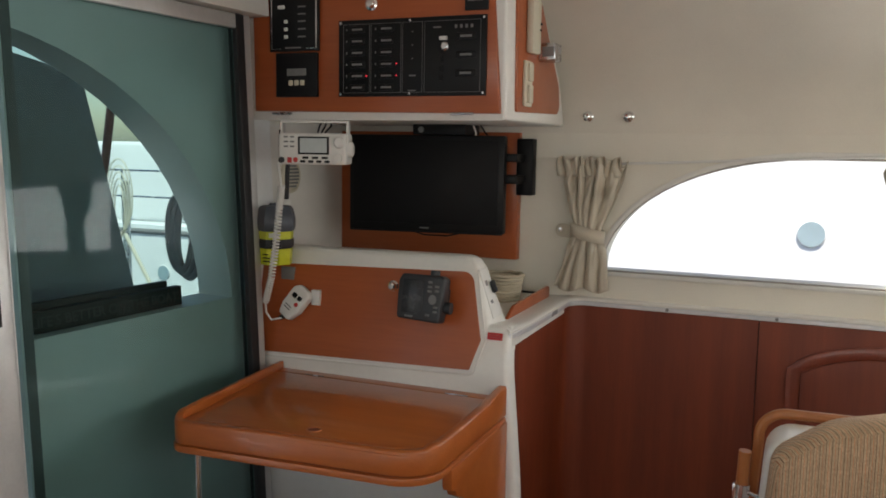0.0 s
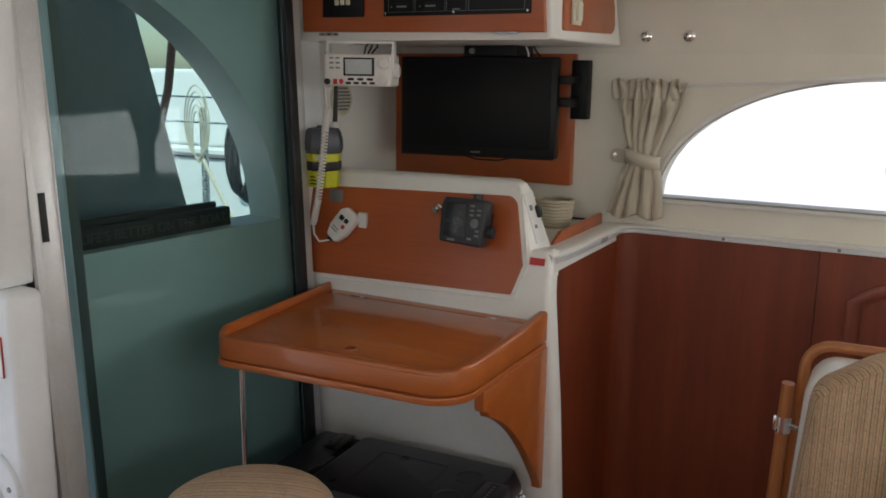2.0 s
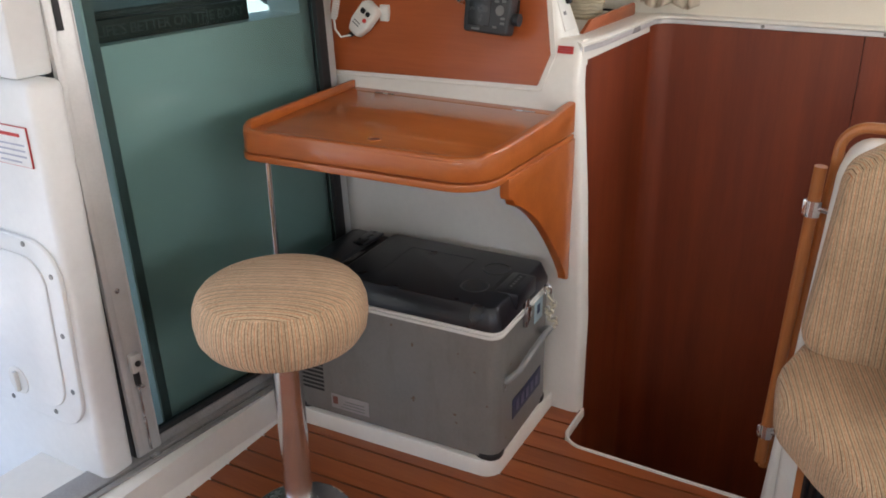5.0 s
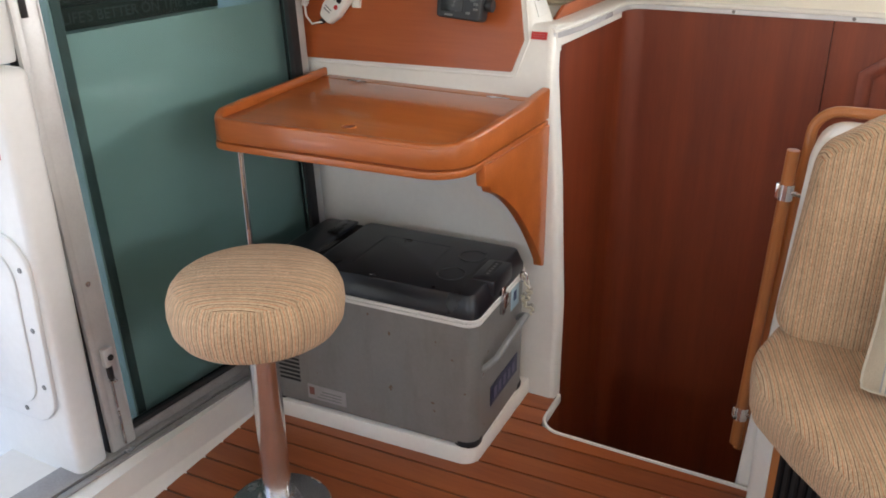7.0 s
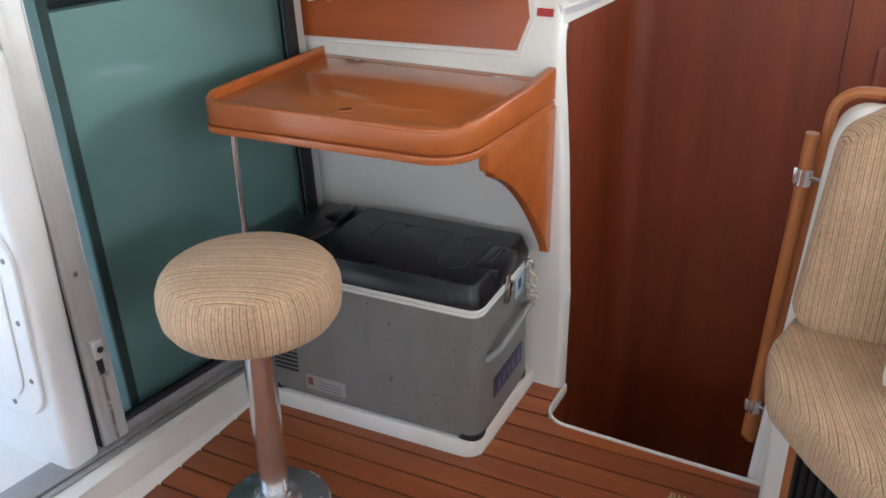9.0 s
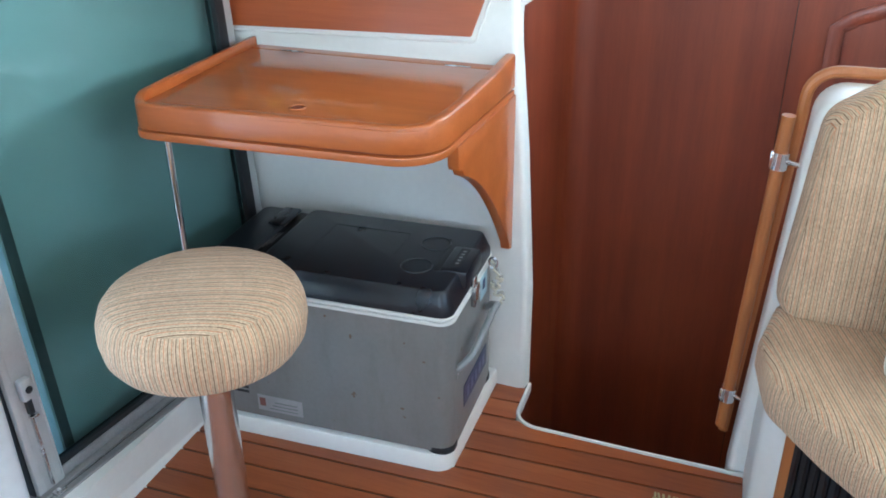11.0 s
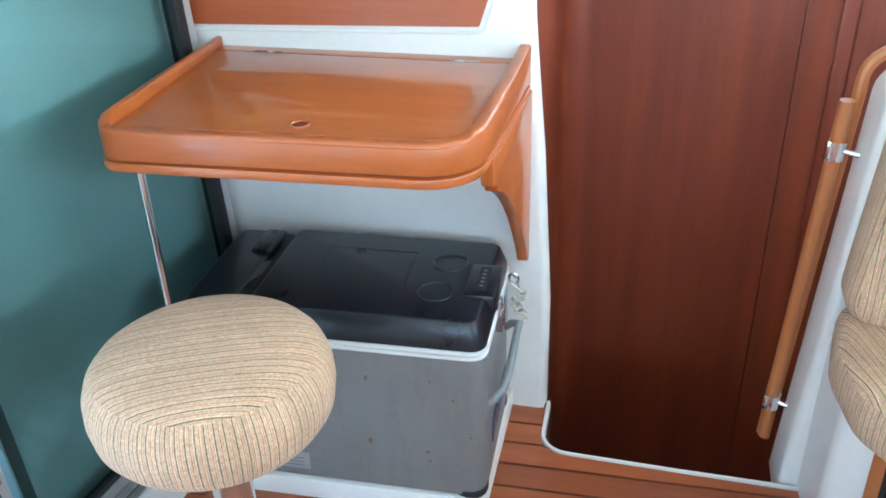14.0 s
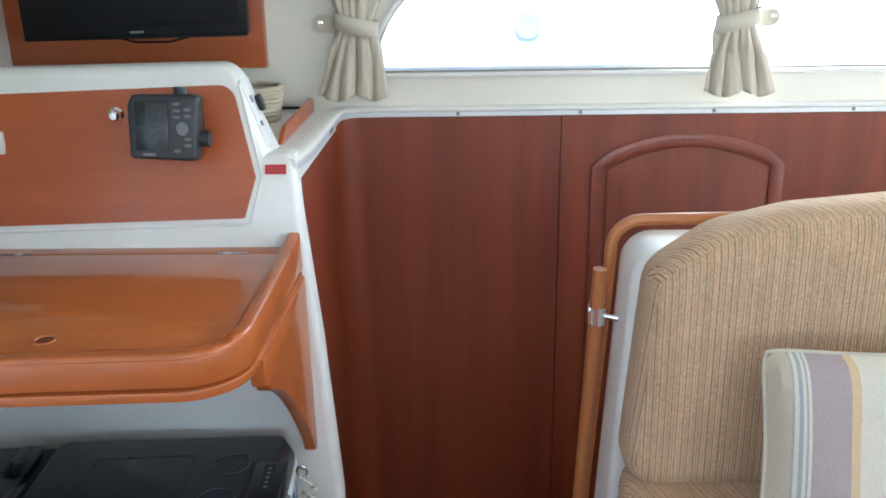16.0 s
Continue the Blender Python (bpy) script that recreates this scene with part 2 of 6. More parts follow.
def joined(bm, bm2):
    if bm is None:
        return bm2
    me = bpy.data.meshes.new("tmp")
    bm2.to_mesh(me)
    bm2.free()
    bm.from_mesh(me)
    bpy.data.meshes.remove(me)
    return bm


def prism(pts, axis, a, b, r=0.0, seg=2, bm=None):
    """A polygon swept along an axis. 'x': pts are (y, z); 'y': (x, z); 'z': (x, y)."""
    put = {"x": lambda p, t: (t, p[0], p[1]), "y": lambda p, t: (p[0], t, p[1]), "z": lambda p, t: (p[0], p[1], t)}[axis]
    bm2 = bmesh.new()
    lo, hi = [bm2.verts.new(put(p, a)) for p in pts], [bm2.verts.new(put(p, b)) for p in pts]
    bm2.faces.new(lo)
    bm2.faces.new(hi)
    for i in range(len(pts)):
        j = (i + 1) % len(pts)
        bm2.faces.new((lo[i], lo[j], hi[j], hi[i]))
    bmesh.ops.recalc_face_normals(bm2, faces=bm2.faces[:])
    if r:
        rim = [e for e in bm2.edges if any(len(f.verts) == len(pts) for f in e.link_faces)]
        bmesh.ops.bevel(bm2, geom=rim, offset=r, segments=seg, profile=0.5, affect="EDGES")
    return joined(bm, bm2)


def rounded(pts, radii, seg=6):
    """A 2D outline with its corners rounded."""
    out, k = [], len(pts)
    for i, p in enumerate(pts):
        r = radii[i] if isinstance(radii, (list, tuple)) else radii
        p, q, s = Vector(p), Vector(pts[i - 1]), Vector(pts[(i + 1) % k])
        if not r:
            out.append(tuple(p))
            continue
        a, c = (q - p).normalized(), (s - p).normalized()
        half = a.angle(c) / 2
        d = r / math.tan(half)
        mid = p + (a + c).normalized() * (r / math.sin(half))
        s0, s1 = p + a * d - mid, p + c * d - mid
        turn = s0.angle_signed(s1)
        for j in range(seg + 1):
            w = -turn * j / seg
            out.append(tuple(mid + Vector((s0.x * math.cos(w) - s0.y * math.sin(w), s0.x * math.sin(w) + s0.y * math.cos(w)))))
    return out


def tube(path, r, sides=12, bm=None, closed=False):
    bm2 = bmesh.new()
    path = [Vector(p) for p in path]
    rings, up, n = [], None, len(path)
    for i, p in enumerate(path):
        d = (path[(i + 1) % n] - path[i - 1]) if closed else (path[min(i + 1, n - 1)] - path[max(i - 1, 0)])
        d.normalize()
        if up is None:
            up = Vector((0, 0, 1)) if abs(d.z) < 0.9 else Vector((1, 0, 0))
        a = d.cross(up).normalized()
        up = a.cross(d).normalized()
        rad = r[i] if isinstance(r, (list, tuple)) else r
        rings.append([bm2.verts.new(p + (a * math.cos(t) + up * math.sin(t)) * rad) for t in [2 * math.pi * k / sides for k in range(sides)]])
    for i in range(n if closed else n - 1):
        for k in range(sides):
            bm2.faces.new((rings[i][k], rings[i][(k + 1) % sides], rings[(i + 1) % n][(k + 1) % sides], rings[(i + 1) % n][k]))
    if not closed:
        bm2.faces.new(rings[0])
        bm2.faces.new(rings[-1])
    return joined(bm, bm2)


def lathe(profile, centre, sides=32, axis="z", bm=None):
    """profile: (radius, height) pairs about an axis through centre."""
    bm2 = bmesh.new()
    turn = {"z": Matrix.Identity(4), "y": Matrix.Rotation(radians(90), 4, "X"), "x": Matrix.Rotation(radians(90), 4, "Y")}[axis]
    m = Matrix.Translation(centre) @ turn
    rings = []
    for r, h in profile:
        if r < 1e-5:
            rings.append([bm2.verts.new(m @ Vector((0, 0, h)))])
        else:
            rings.append([bm2.verts.new(m @ Vector((r * math.cos(2 * math.pi * k / sides), r * math.sin(2 * math.pi * k / sides), h))) for k in range(sides)])
    for a, b in zip(rings, rings[1:]):
        for k in range(sides):
            vs = [a[k % len(a)], a[(k + 1) % len(a)], b[(k + 1) % len(b)], b[k % len(b)]]
            vs = list(dict.fromkeys(vs))
            if len(vs) > 2:
                bm2.faces.new(vs)
    for ring in (rings[0], rings[-1]):
        if len(ring) > 2:
            bm2.faces.new(ring)
    bmesh.ops.recalc_face_normals(bm2, faces=bm2.faces[:])
    return joined(bm, bm2)


def moved(bm, m):
    bmesh.ops.transform(bm, matrix=m, verts=bm.verts[:])
    return bm


def structure(name, bm, material, label, category, smooth=35):
    return tagged(solid(name, bm, material, smooth), label, category, kind="structure")


def text_mesh(body, size, m, material, name, parent, label="", depth=0.0008):
    cu = bpy.data.curves.new("lettering", "FONT")
    cu.body, cu.size, cu.extrude, cu.align_x, cu.align_y = body, size, depth, "CENTER", "CENTER"
    tmp = new("lettering", cu)
    bpy.context.view_layer.update()
    me = bpy.data.meshes.new_from_object(tmp.evaluated_get(bpy.context.evaluated_depsgraph_get()))
    bpy.data.objects.remove(tmp)
    bm = bmesh.new()
    bm.from_mesh(me)
    moved(bm, m)
    return part(name, bm, material, parent, label, 0)


def puffy(outline, put, depth, rings):
    """A cushion: the outline (counter-clockwise) swept to depth, its rim rounded by rings of (inset, share of depth)."""
    bm = bmesh.new()
    k = len(outline)
    pts = [Vector(p) for p in outline]
    nrm = []
    for i in range(k):
        d = (pts[(i + 1) % k] - pts[i - 1]).normalized()
        nrm.append(Vector((-d.y, d.x)))
    loops = [[bm.verts.new(put(pts[i] + nrm[i] * ins, h * depth)) for i in range(k)] for ins, h in rings]
    for a, b in zip(loops, loops[1:]):
        for i in range(k):
            bm.faces.new((a[i], a[(i + 1) % k], b[(i + 1) % k], b[i]))
    bm.faces.new(loops[0])
    bm.faces.new(loops[-1])
    bmesh.ops.recalc_face_normals(bm, faces=bm.faces[:])
    bm.normal_update()
    return bm


SOFT = [(0.05, 0.0), (0.02, 0.02), (0.006, 0.1), (0.0, 0.25), (0.0, 0.62), (0.006, 0.78), (0.018, 0.9), (0.034, 0.97), (0.055, 1.0)]


# the sliding door's own axes: u along it from the corner, v into the cabin; it leans outward a little
DOOR_AT = Vector((-0.885, 2.55, 0))
DOOR_M = Matrix(((-0.08, 0.9968, -0.044, DOOR_AT.x), (-0.9968, -0.08, 0, DOOR_AT.y), (0, 0, 1, 0), (0, 0, 0, 1)))


def dbox(u0, u1, v0, v1, z0, z1, r=0.0, bm=None):
    return joined(bm, moved(box(u0, u1, v0, v1, z0, z1, r), DOOR_M))


# ---- the large structure ----
HULL_Y, WALL_Y = 3.20, 2.56
WELL_X0, WELL_X1, WELL_Y = -0.127, 0.44, 2.40

# floor bed with the stair well cut out (three joined slabs), planks come last
bm = box(-1.05, 3.0, -1.8, WELL_Y, -0.08, -0.004)
box(-1.05, WELL_X0, WELL_Y, 2.585, -0.08, -0.004, bm=bm)
box(WELL_X1, 3.0, WELL_Y, 2.57, -0.08, -0.004, bm=bm)
floor = structure("floor", bm, CAULK, "teak cabin sole with black caulked seams", "floor")

# stair well: lower sole and its cheeks, out of view, near-black to hold the well's shade
structure("floor_well", box(-0.2, 1.5, 2.3, 3.25, -0.75, -0.7), WELLSHADE, "lower sole of the hull stair well, coloured as in shade", "floor")
structure("wall_well_front", box(-0.2, 1.5, 2.36, 2.398, -0.7, -0.082), WELLSHADE, "wooden riser under the cabin sole, coloured as in shade", "wall")
structure("wall_well_forward", box(1.4, 1.45, 2.40, 3.2, -0.7, -0.0), WELLSHADE, "wooden cheek of the stair well, coloured as in shade", "wall")

# nav station wall: front face with slanting edge, leaning back above the desk
def console_y(z, depth):
    return 2.556 + max(0, z - 0.955) * 0.28 + depth


bm = bmesh.new()
rows = []
for z, xr, back in ((-0.05, -0.135, 0), (0.3, -0.135, 0), (0.68, -0.158, 0), (0.94, -0.181, 0), (0.97, -0.184, 0), (1.052, -0.192, 0), (1.066, -0.196, 0.002), (1.073, -0.201, 0.006), (1.076, -0.209, 0.014)):
    y = console_y(z, back)
    rows.append([bm.verts.new(p) for p in ((-1.02, y, z), (xr - 0.016, y, z), (xr - 0.006, y + 0.003, z), (xr, y + 0.012, z), (xr + 0.001, y + 0.05, z))])
for r0, r1 in zip(rows, rows[1:]):
    for k in range(4):
        bm.faces.new((r0[k], r0[k + 1], r1[k + 1], r1[k]))
nav_wall = structure("wall_nav", bm, GELCOAT, "white moulded wall behind the chart desk", "wall", 50)
structure("trim_post_cap", prism(rounded([(2.596, 1.0), (2.70, 1.0), (2.70, 1.068), (2.605, 1.0758)], [0, 0, 0, 0.006]), "x", -0.31, -0.1915, 0.006), GELCOAT, "rounded white top of the nav wall", "trim")
structure("wall_nav_core", box(-1.02, -0.21, 2.62, 2.66, -0.05, 1.03), GELCOAT, "white inner face of the nav station wall", "wall")
structure("shelf_nav", prism(rounded([(-1.02, 1.02), (-0.188, 1.02), (-0.19, 1.066), (-1.02, 1.066)], [0, 0, 0.012, 0]), "y", 2.60, 3.2), GELCOAT, "white shelf behind the instrument console", "shelf")
# mahogany panelling beside the stairs, bending round into the hull side
R_BEND = 0.065
bend = [(-0.197, 2.603), (-0.191, 2.645), (-0.19, 2.70)] + [(-0.19 + R_BEND - R_BEND * math.cos(a), HULL_Y - 0.012 - R_BEND + R_BEND * math.sin(a)) for a in [math.pi / 2 * i / 10 for i in range(11)]] + [(0.4035, HULL_Y - 0.012)]
bm = bmesh.new()
for (xa, ya), (xb, yb) in zip(bend, bend[1:]):
    bm.faces.new([bm.verts.new(p) for p in ((xa, ya, -0.7), (xb, yb, -0.7), (xb, yb, 1.048), (xa, ya, 1.048))])
bmesh.ops.remove_doubles(bm, verts=bm.verts[:], dist=1e-5)
bmesh.ops.solidify(bm, geom=bm.faces[:], thickness=0.012)
structure("wall_hull_panel", bm, MAHOGANY, "reddish mahogany panelling beside the stairs", "wall")

# console above the desk: white moulding, sloping face, rounded right end
CONSOLE = rounded([(-1.02, 1.03), (-0.236, 1.03), (-0.31, 1.252), (-1.02, 1.245)], [0, 0.0, 0.045, 0])
bm = bmesh.new()
lo, hi = [bm.verts.new((x, console_y(z, -0.001), z)) for x, z in CONSOLE], [bm.verts.new((x, 2.74 - 0.04 * (z > 1.2), z)) for x, z in CONSOLE]
bm.faces.new(lo)
bm.faces.new(hi)
for i in range(len(lo)):
    j = (i + 1) % len(lo)
    bm.faces.new((lo[i], lo[j], hi[j], hi[i]))
bmesh.ops.recalc_face_normals(bm, faces=bm.faces[:])
bmesh.ops.bevel(bm, geom=[e for e in bm.edges if len(e.link_faces) == 2 and any(len(f.verts) == len(CONSOLE) for f in e.link_faces)], offset=0.014, segments=3, profile=0.5, affect="EDGES")
console = thing("instrument_console", (-0.6, 2.6, 0.95), "white moulded instrument console with a cherry veneer face", "console")
part("body", bm, GELCOAT, console)
FACE = rounded([(-0.988, 0.939), (-0.292, 0.957), (-0.268, 1.035), (-0.312, 1.212), (-0.988, 1.194)], [0, 0.004, 0.01, 0.035, 0])
bm = bmesh.new()
lo, hi = [bm.verts.new((x, console_y(z, -0.005), z)) for x, z in FACE], [bm.verts.new((x, console_y(z, 0.004), z)) for x, z in FACE]
bm.faces.new(lo)
bm.faces.new(hi)
for i in range(len(lo)):
    j = (i + 1) % len(lo)
    bm.faces.new((lo[i], lo[j], hi[j], hi[i]))
part("face_panel", bm, CHERRY, console, "cherry veneer face panel")
bead = [(-0.99, 0.926), (-0.6, 0.9355), (-0.292, 0.943), (-0.281, 0.949), (-0.2555, 1.036), (-0.2985, 1.212)]
part("bead", tube([(x, console_y(z, 0.0), z) for x, z in bead], 0.0035, 8), GELCOAT, console, "thin white bead round the panel")

# recess behind the console
structure("wall_recess_left", prism([(2.56, 1.03), (3.2, 1.03), (3.2, 2.1), (2.56, 2.1)], "x", -1.08, -1.03), GELCOAT, "white side wall of the recess", "wall")
structure("post_nav", box(-1.05, -1.02, 2.545, 2.60, 0.0, 2.1, 0.006), GELCOAT, "white post between the door and the nav station", "post")

# hull side liner: vertical, curving in to the ceiling, with the arched window cut through
PROFILE = [(3.20, 1.058), (3.20, 1.5), (3.175, 1.62), (3.12, 1.72), (3.02, 1.85), (2.86, 1.97), (2.6, 2.05), (2.3, 2.08)]
WIN_X0, WIN_X1, WIN_Z0, WIN_Z1 = -0.085, 2.6, 1.16, 1.53


def arch_z(x):
    """Top edge of the window opening: a quarter ellipse running into a long flat top."""
    w = min(1.0, (x - WIN_X0) / 0.62)
    return WIN_Z0 + (WIN_Z1 - WIN_Z0) * math.sqrt(max(0.0, 1 - (1 - w) ** 2))


bm = bmesh.new()
xs = [WIN_X0 + 0.62 * (1 - math.cos(math.pi / 2 * i / 14)) for i in range(15)] + [WIN_X1]


def quad(bm, a, b, c, d):
    bm.faces.new([bm.verts.new(p) for p in (a, b, c, d)])


T = 0.09
for y, s in ((HULL_Y, 1), (HULL_Y + T, -1)):
    for x0, x1, z0, z1 in ((-1.05, WIN_X0, 1.04, 1.6), (WIN_X1, 3.0, 1.04, 1.6), (WIN_X0, WIN_X1, 1.04, WIN_Z0)):
        quad(bm, (x0, y, z0), (x1, y, z0), (x1, y, z1), (x0, y, z1))
    for x0, x1 in zip(xs, xs[1:]):
        quad(bm, (x0, y, arch_z(x0)), (x1, y, arch_z(x1)), (x1, y, 1.6), (x0, y, 1.6))
for x0, x1 in zip(xs, xs[1:]):
    quad(bm, (x0, HULL_Y, arch_z(x0)), (x1, HULL_Y, arch_z(x1)), (x1, HULL_Y + T, arch_z(x1)), (x0, HULL_Y + T, arch_z(x0)))
quad(bm, (WIN_X0, HULL_Y, WIN_Z0), (WIN_X1, HULL_Y, WIN_Z0), (WIN_X1, HULL_Y + T, WIN_Z0), (WIN_X0, HULL_Y + T, WIN_Z0))
quad(bm, (WIN_X1, HULL_Y, WIN_Z0), (WIN_X1, HULL_Y + T, WIN_Z0), (WIN_X1, HULL_Y + T, 1.53), (WIN_X1, HULL_Y, 1.53))
bmesh.ops.remove_doubles(bm, verts=bm.verts[:], dist=1e-4)
structure("wall_hull_side", bm, LINER, "cream lined cabin side with a long arched window", "wall")
bm = bmesh.new()
curve = [(3.20, 1.6), (3.185, 1.68), (3.14, 1.76), (3.04, 1.87), (2.88, 1.97), (2.65, 2.04), (2.3, 2.08), (-1.9, 2.08)]
for (y0, z0), (y1, z1) in zip(curve, curve[1:]):
    quad(bm, (-1.08, y0, z0), (3.0, y0, z0), (3.0, y1, z1), (-1.08, y1, z1))
for (y0, z0), (y1, z1) in zip(curve, curve[1:]):
    quad(bm, (-1.08, y0 + 0.05, z0 + 0.06), (3.0, y0 + 0.05, z0 + 0.06), (3.0, y1 + 0.05, z1 + 0.06), (-1.08, y1 + 0.05, z1 + 0.06))
bmesh.ops.remove_doubles(bm, verts=bm.verts[:], dist=1e-4)
structure("ceiling", bm, LINER, "cream headlining curving down to the cabin side", "ceiling")

# mahogany hull panelling
structure("wall_hull_panel_forward", box(0.4058, 2.9, HULL_Y - 0.012, HULL_Y + 0.09, -0.7, 1.048), MAHOGANY, "reddish mahogany hull panelling with an arched door", "wall")

structure("wall_hull_backing", box(-0.25, 2.9, HULL_Y + 0.001, HULL_Y + 0.08, -0.7, 1.036), CAULK, "dark backing of the hull panelling", "wall")

# plain walls that close the cabin, with window openings
bm = box(-1.1, 3.1, -1.9, -1.8, 0, 1.1)
box(-1.1, -0.4, -1.9, -1.8, 1.1, 2.1, bm=bm)
box(2.4, 3.1, -1.9, -1.8, 1.1, 2.1, bm=bm)
box(-0.4, 2.4, -1.9, -1.8, 1.78, 2.1, bm=bm)
structure("wall_side", bm, LINER, "cream cabin side with a long window", "wall")
bm = box(3.0, 3.1, -1.9, 3.3, -0.1, 1.1)
box(3.0, 3.1, -1.9, -0.8, 1.1, 2.1, bm=bm)
box(3.0, 3.1, 2.0, 3.3, 1.1, 2.1, bm=bm)
box(3.0, 3.1, -0.8, 2.0, 1.85, 2.1, bm=bm)
structure("wall_front", bm, LINER, "cream front wall of the cabin with a wide window", "wall")

# bulkhead behind the glass door, with its arched opening, in the door's axes
ARCH_U0, ARCH_Z0, ARCH_A, ARCH_H = 0.088, 1.110, 0.85, 0.70
V_IN, V_OUT = -0.055, -0.18


def bulk_z(u):
    w = min(1.0, (u - ARCH_U0) / ARCH_A)
    return ARCH_Z0 + ARCH_H * math.sqrt(max(0.0, 1 - (1 - w) ** 2))


BULK_END = 0.735
us = [u for u in [ARCH_U0 + ARCH_A * (1 - math.cos(math.pi / 2 * i / 16)) for i in range(17)] if u < BULK_END] + [BULK_END]
bm = bmesh.new()
for v in (V_IN, V_OUT):
    quad(bm, (-0.12, v, -0.1), (BULK_END, v, -0.1), (BULK_END, v, ARCH_Z0), (-0.12, v, ARCH_Z0))
    quad(bm, (-0.12, v, ARCH_Z0), (ARCH_U0, v, ARCH_Z0), (ARCH_U0, v, 2.1), (-0.12, v, 2.1))
    for u0, u1 in zip(us, us[1:]):
        quad(bm, (u0, v, bulk_z(u0)), (u1, v, bulk_z(u1)), (u1, v, 2.1), (u0, v, 2.1))
for u0, u1 in zip(us, us[1:]):
    quad(bm, (u0, V_IN, bulk_z(u0)), (u1, V_IN, bulk_z(u1)), (u1, V_OUT, bulk_z(u1)), (u0, V_OUT, bulk_z(u0)))
quad(bm, (ARCH_U0, V_IN, ARCH_Z0), (BULK_END, V_IN, ARCH_Z0), (BULK_END, V_OUT, ARCH_Z0), (ARCH_U0, V_OUT, ARCH_Z0))
for z0, z1 in ((-0.1, ARCH_Z0), (bulk_z(BULK_END), 2.1)):
    quad(bm, (BULK_END, V_IN, z0), (BULK_END, V_OUT, z0), (BULK_END, V_OUT, z1), (BULK_END, V_IN, z1))
bmesh.ops.remove_doubles(bm, verts=bm.verts[:], dist=1e-4)
structure("wall_bulkhead", moved(bm, DOOR_M), OUTER, "white aft bulkhead with an arched opening", "wall")
bm = dbox(1.95, 4.6, V_OUT, V_IN, -0.1, 2.1)
dbox(BULK_END, 1.95, V_OUT, V_IN, 1.96, 2.1, bm=bm)
structure("wall_bulkhead_far", bm, OUTER, "white aft bulkhead beyond the doorway", "wall")
bm = bmesh.new()
sill = [bm.verts.new(p) for p in ((-0.877, 2.56, -0.02), (-0.80, 0.4, -0.02), (-0.873, 0.4, 0.112), (-0.873, 2.56, 0.112), (-1.2, 2.56, -0.02), (-1.2, 0.4, -0.02), (-1.2, 0.4, 0.112), (-1.2, 2.56, 0.112))]
for q in ((0, 1, 2, 3), (4, 5, 6, 7), (3, 2, 6, 7), (0, 1, 5, 4), (0, 3, 7, 4), (1, 2, 6, 5)):
    bm.faces.new([sill[k] for k in q])
structure("door_sill", bm, GELCOAT, "white raised sill under the sliding door", "sill")

# sliding door
door = thing("sliding_door", tuple(DOOR_AT), "sliding door of teal tinted glass in an aluminium frame, slid open", "door")
TRACKMETAL = plain("weathered_aluminium", (0.36, 0.35, 0.345), 0.42, 0.4, 0.12, 14, 150, 0.08)
part("track", dbox(-0.01, 2.2, -0.05, 0.03, 0.113, 0.122, 0.002), TRACKMETAL, door, "aluminium door track")
part("track_groove", dbox(-0.01, 2.2, 0.0302, 0.0348, 0.1125, 0.1145), RUBBER, door)
part("track_lip", dbox(-0.01, 2.2, 0.035, 0.054, 0.113, 0.1185, 0.002), TRACKMETAL, door)
part("bottom_rail", dbox(0.06, 0.827, -0.014, 0.016, 0.124, 0.150, 0.003), TRACKMETAL, door)
part("top_rail", dbox(0.06, 0.89, -0.014, 0.016, 1.865, 1.905, 0.003), ALU, door)
part("head_frame", dbox(-0.01, 2.2, -0.05, 0.05, 1.908, 2.06, 0.003), GELCOAT, door, "white head of the doorway")
stile = part("stile", dbox(0.828, 0.8965, -0.016, 0.02, 0.124, 1.905, 0.004), ALU, door)
part("stile_bead", dbox(0.879, 0.8962, 0.0202, 0.0245, 0.13, 1.9, 0.0015), ALU, stile)
part("stile_bead", dbox(0.829, 0.833, 0.0202, 0.0225, 0.13, 1.9, 0.001), ALU, stile)
part("edge_seal", dbox(0.8968, 0.9, -0.016, 0.012, 0.124, 1.905, 0.003), RUBBER, door)
part("back_stile", dbox(0.062, 0.095, -0.016, 0.018, 0.124, 1.905, 0.003), RUBBER, door, "black rubber edged back stile")
part("jamb", dbox(0.02, 0.06, -0.05, 0.004, 0.1, 2.05, 0.004), ALU, door)
part("glazing_bead", dbox(0.8235, 0.8275, -0.01, 0.012, 0.15, 1.865), RUBBER, door)
part("glazing_bead", dbox(0.096, 0.8235, -0.01, 0.012, 0.1505, 0.163), RUBBER, door)
part("glass", dbox(0.096, 0.8235, -0.002, 0.004, 0.155, 1.87), GLASS, door, "teal tinted glass pane").visible_shadow = False
part("handle_recess", dbox(0.858, 0.874, 0.0195, 0.0225, 1.17, 1.275, 0.001), RUBBER, stile, "dark finger recess")
part("jamb_strip", dbox(0.736, 0.761, -0.185, -0.05, 0.10, 1.9, 0.002), GREYP, door, "dark grey jamb strip of the doorway")
part("jamb_plate", dbox(0.7615, 0.768, -0.185, -0.05, 0.10, 1.9, 0.002), OUTER, door, "white edge of the doorway jamb")
part("latch", dbox(0.846, 0.874, 0.0205, 0.038, 0.360, 0.408, 0.003), ALU, stile, "small latch block")
part("latch_bore", moved(lathe([(0.008, 0), (0.008, 0.002), (0, 0.002)], (0, 0, 0), 16, "y"), DOOR_M @ Matrix.Translation((0.86, 0.0402, 0.385)) @ Matrix.Rotation(math.pi, 4, "Z")), RUBBER, stile)
part("latch_hook", dbox(0.854, 0.867, 0.0205, 0.032, 0.322, 0.3595, 0.002), RUBBER, stile)
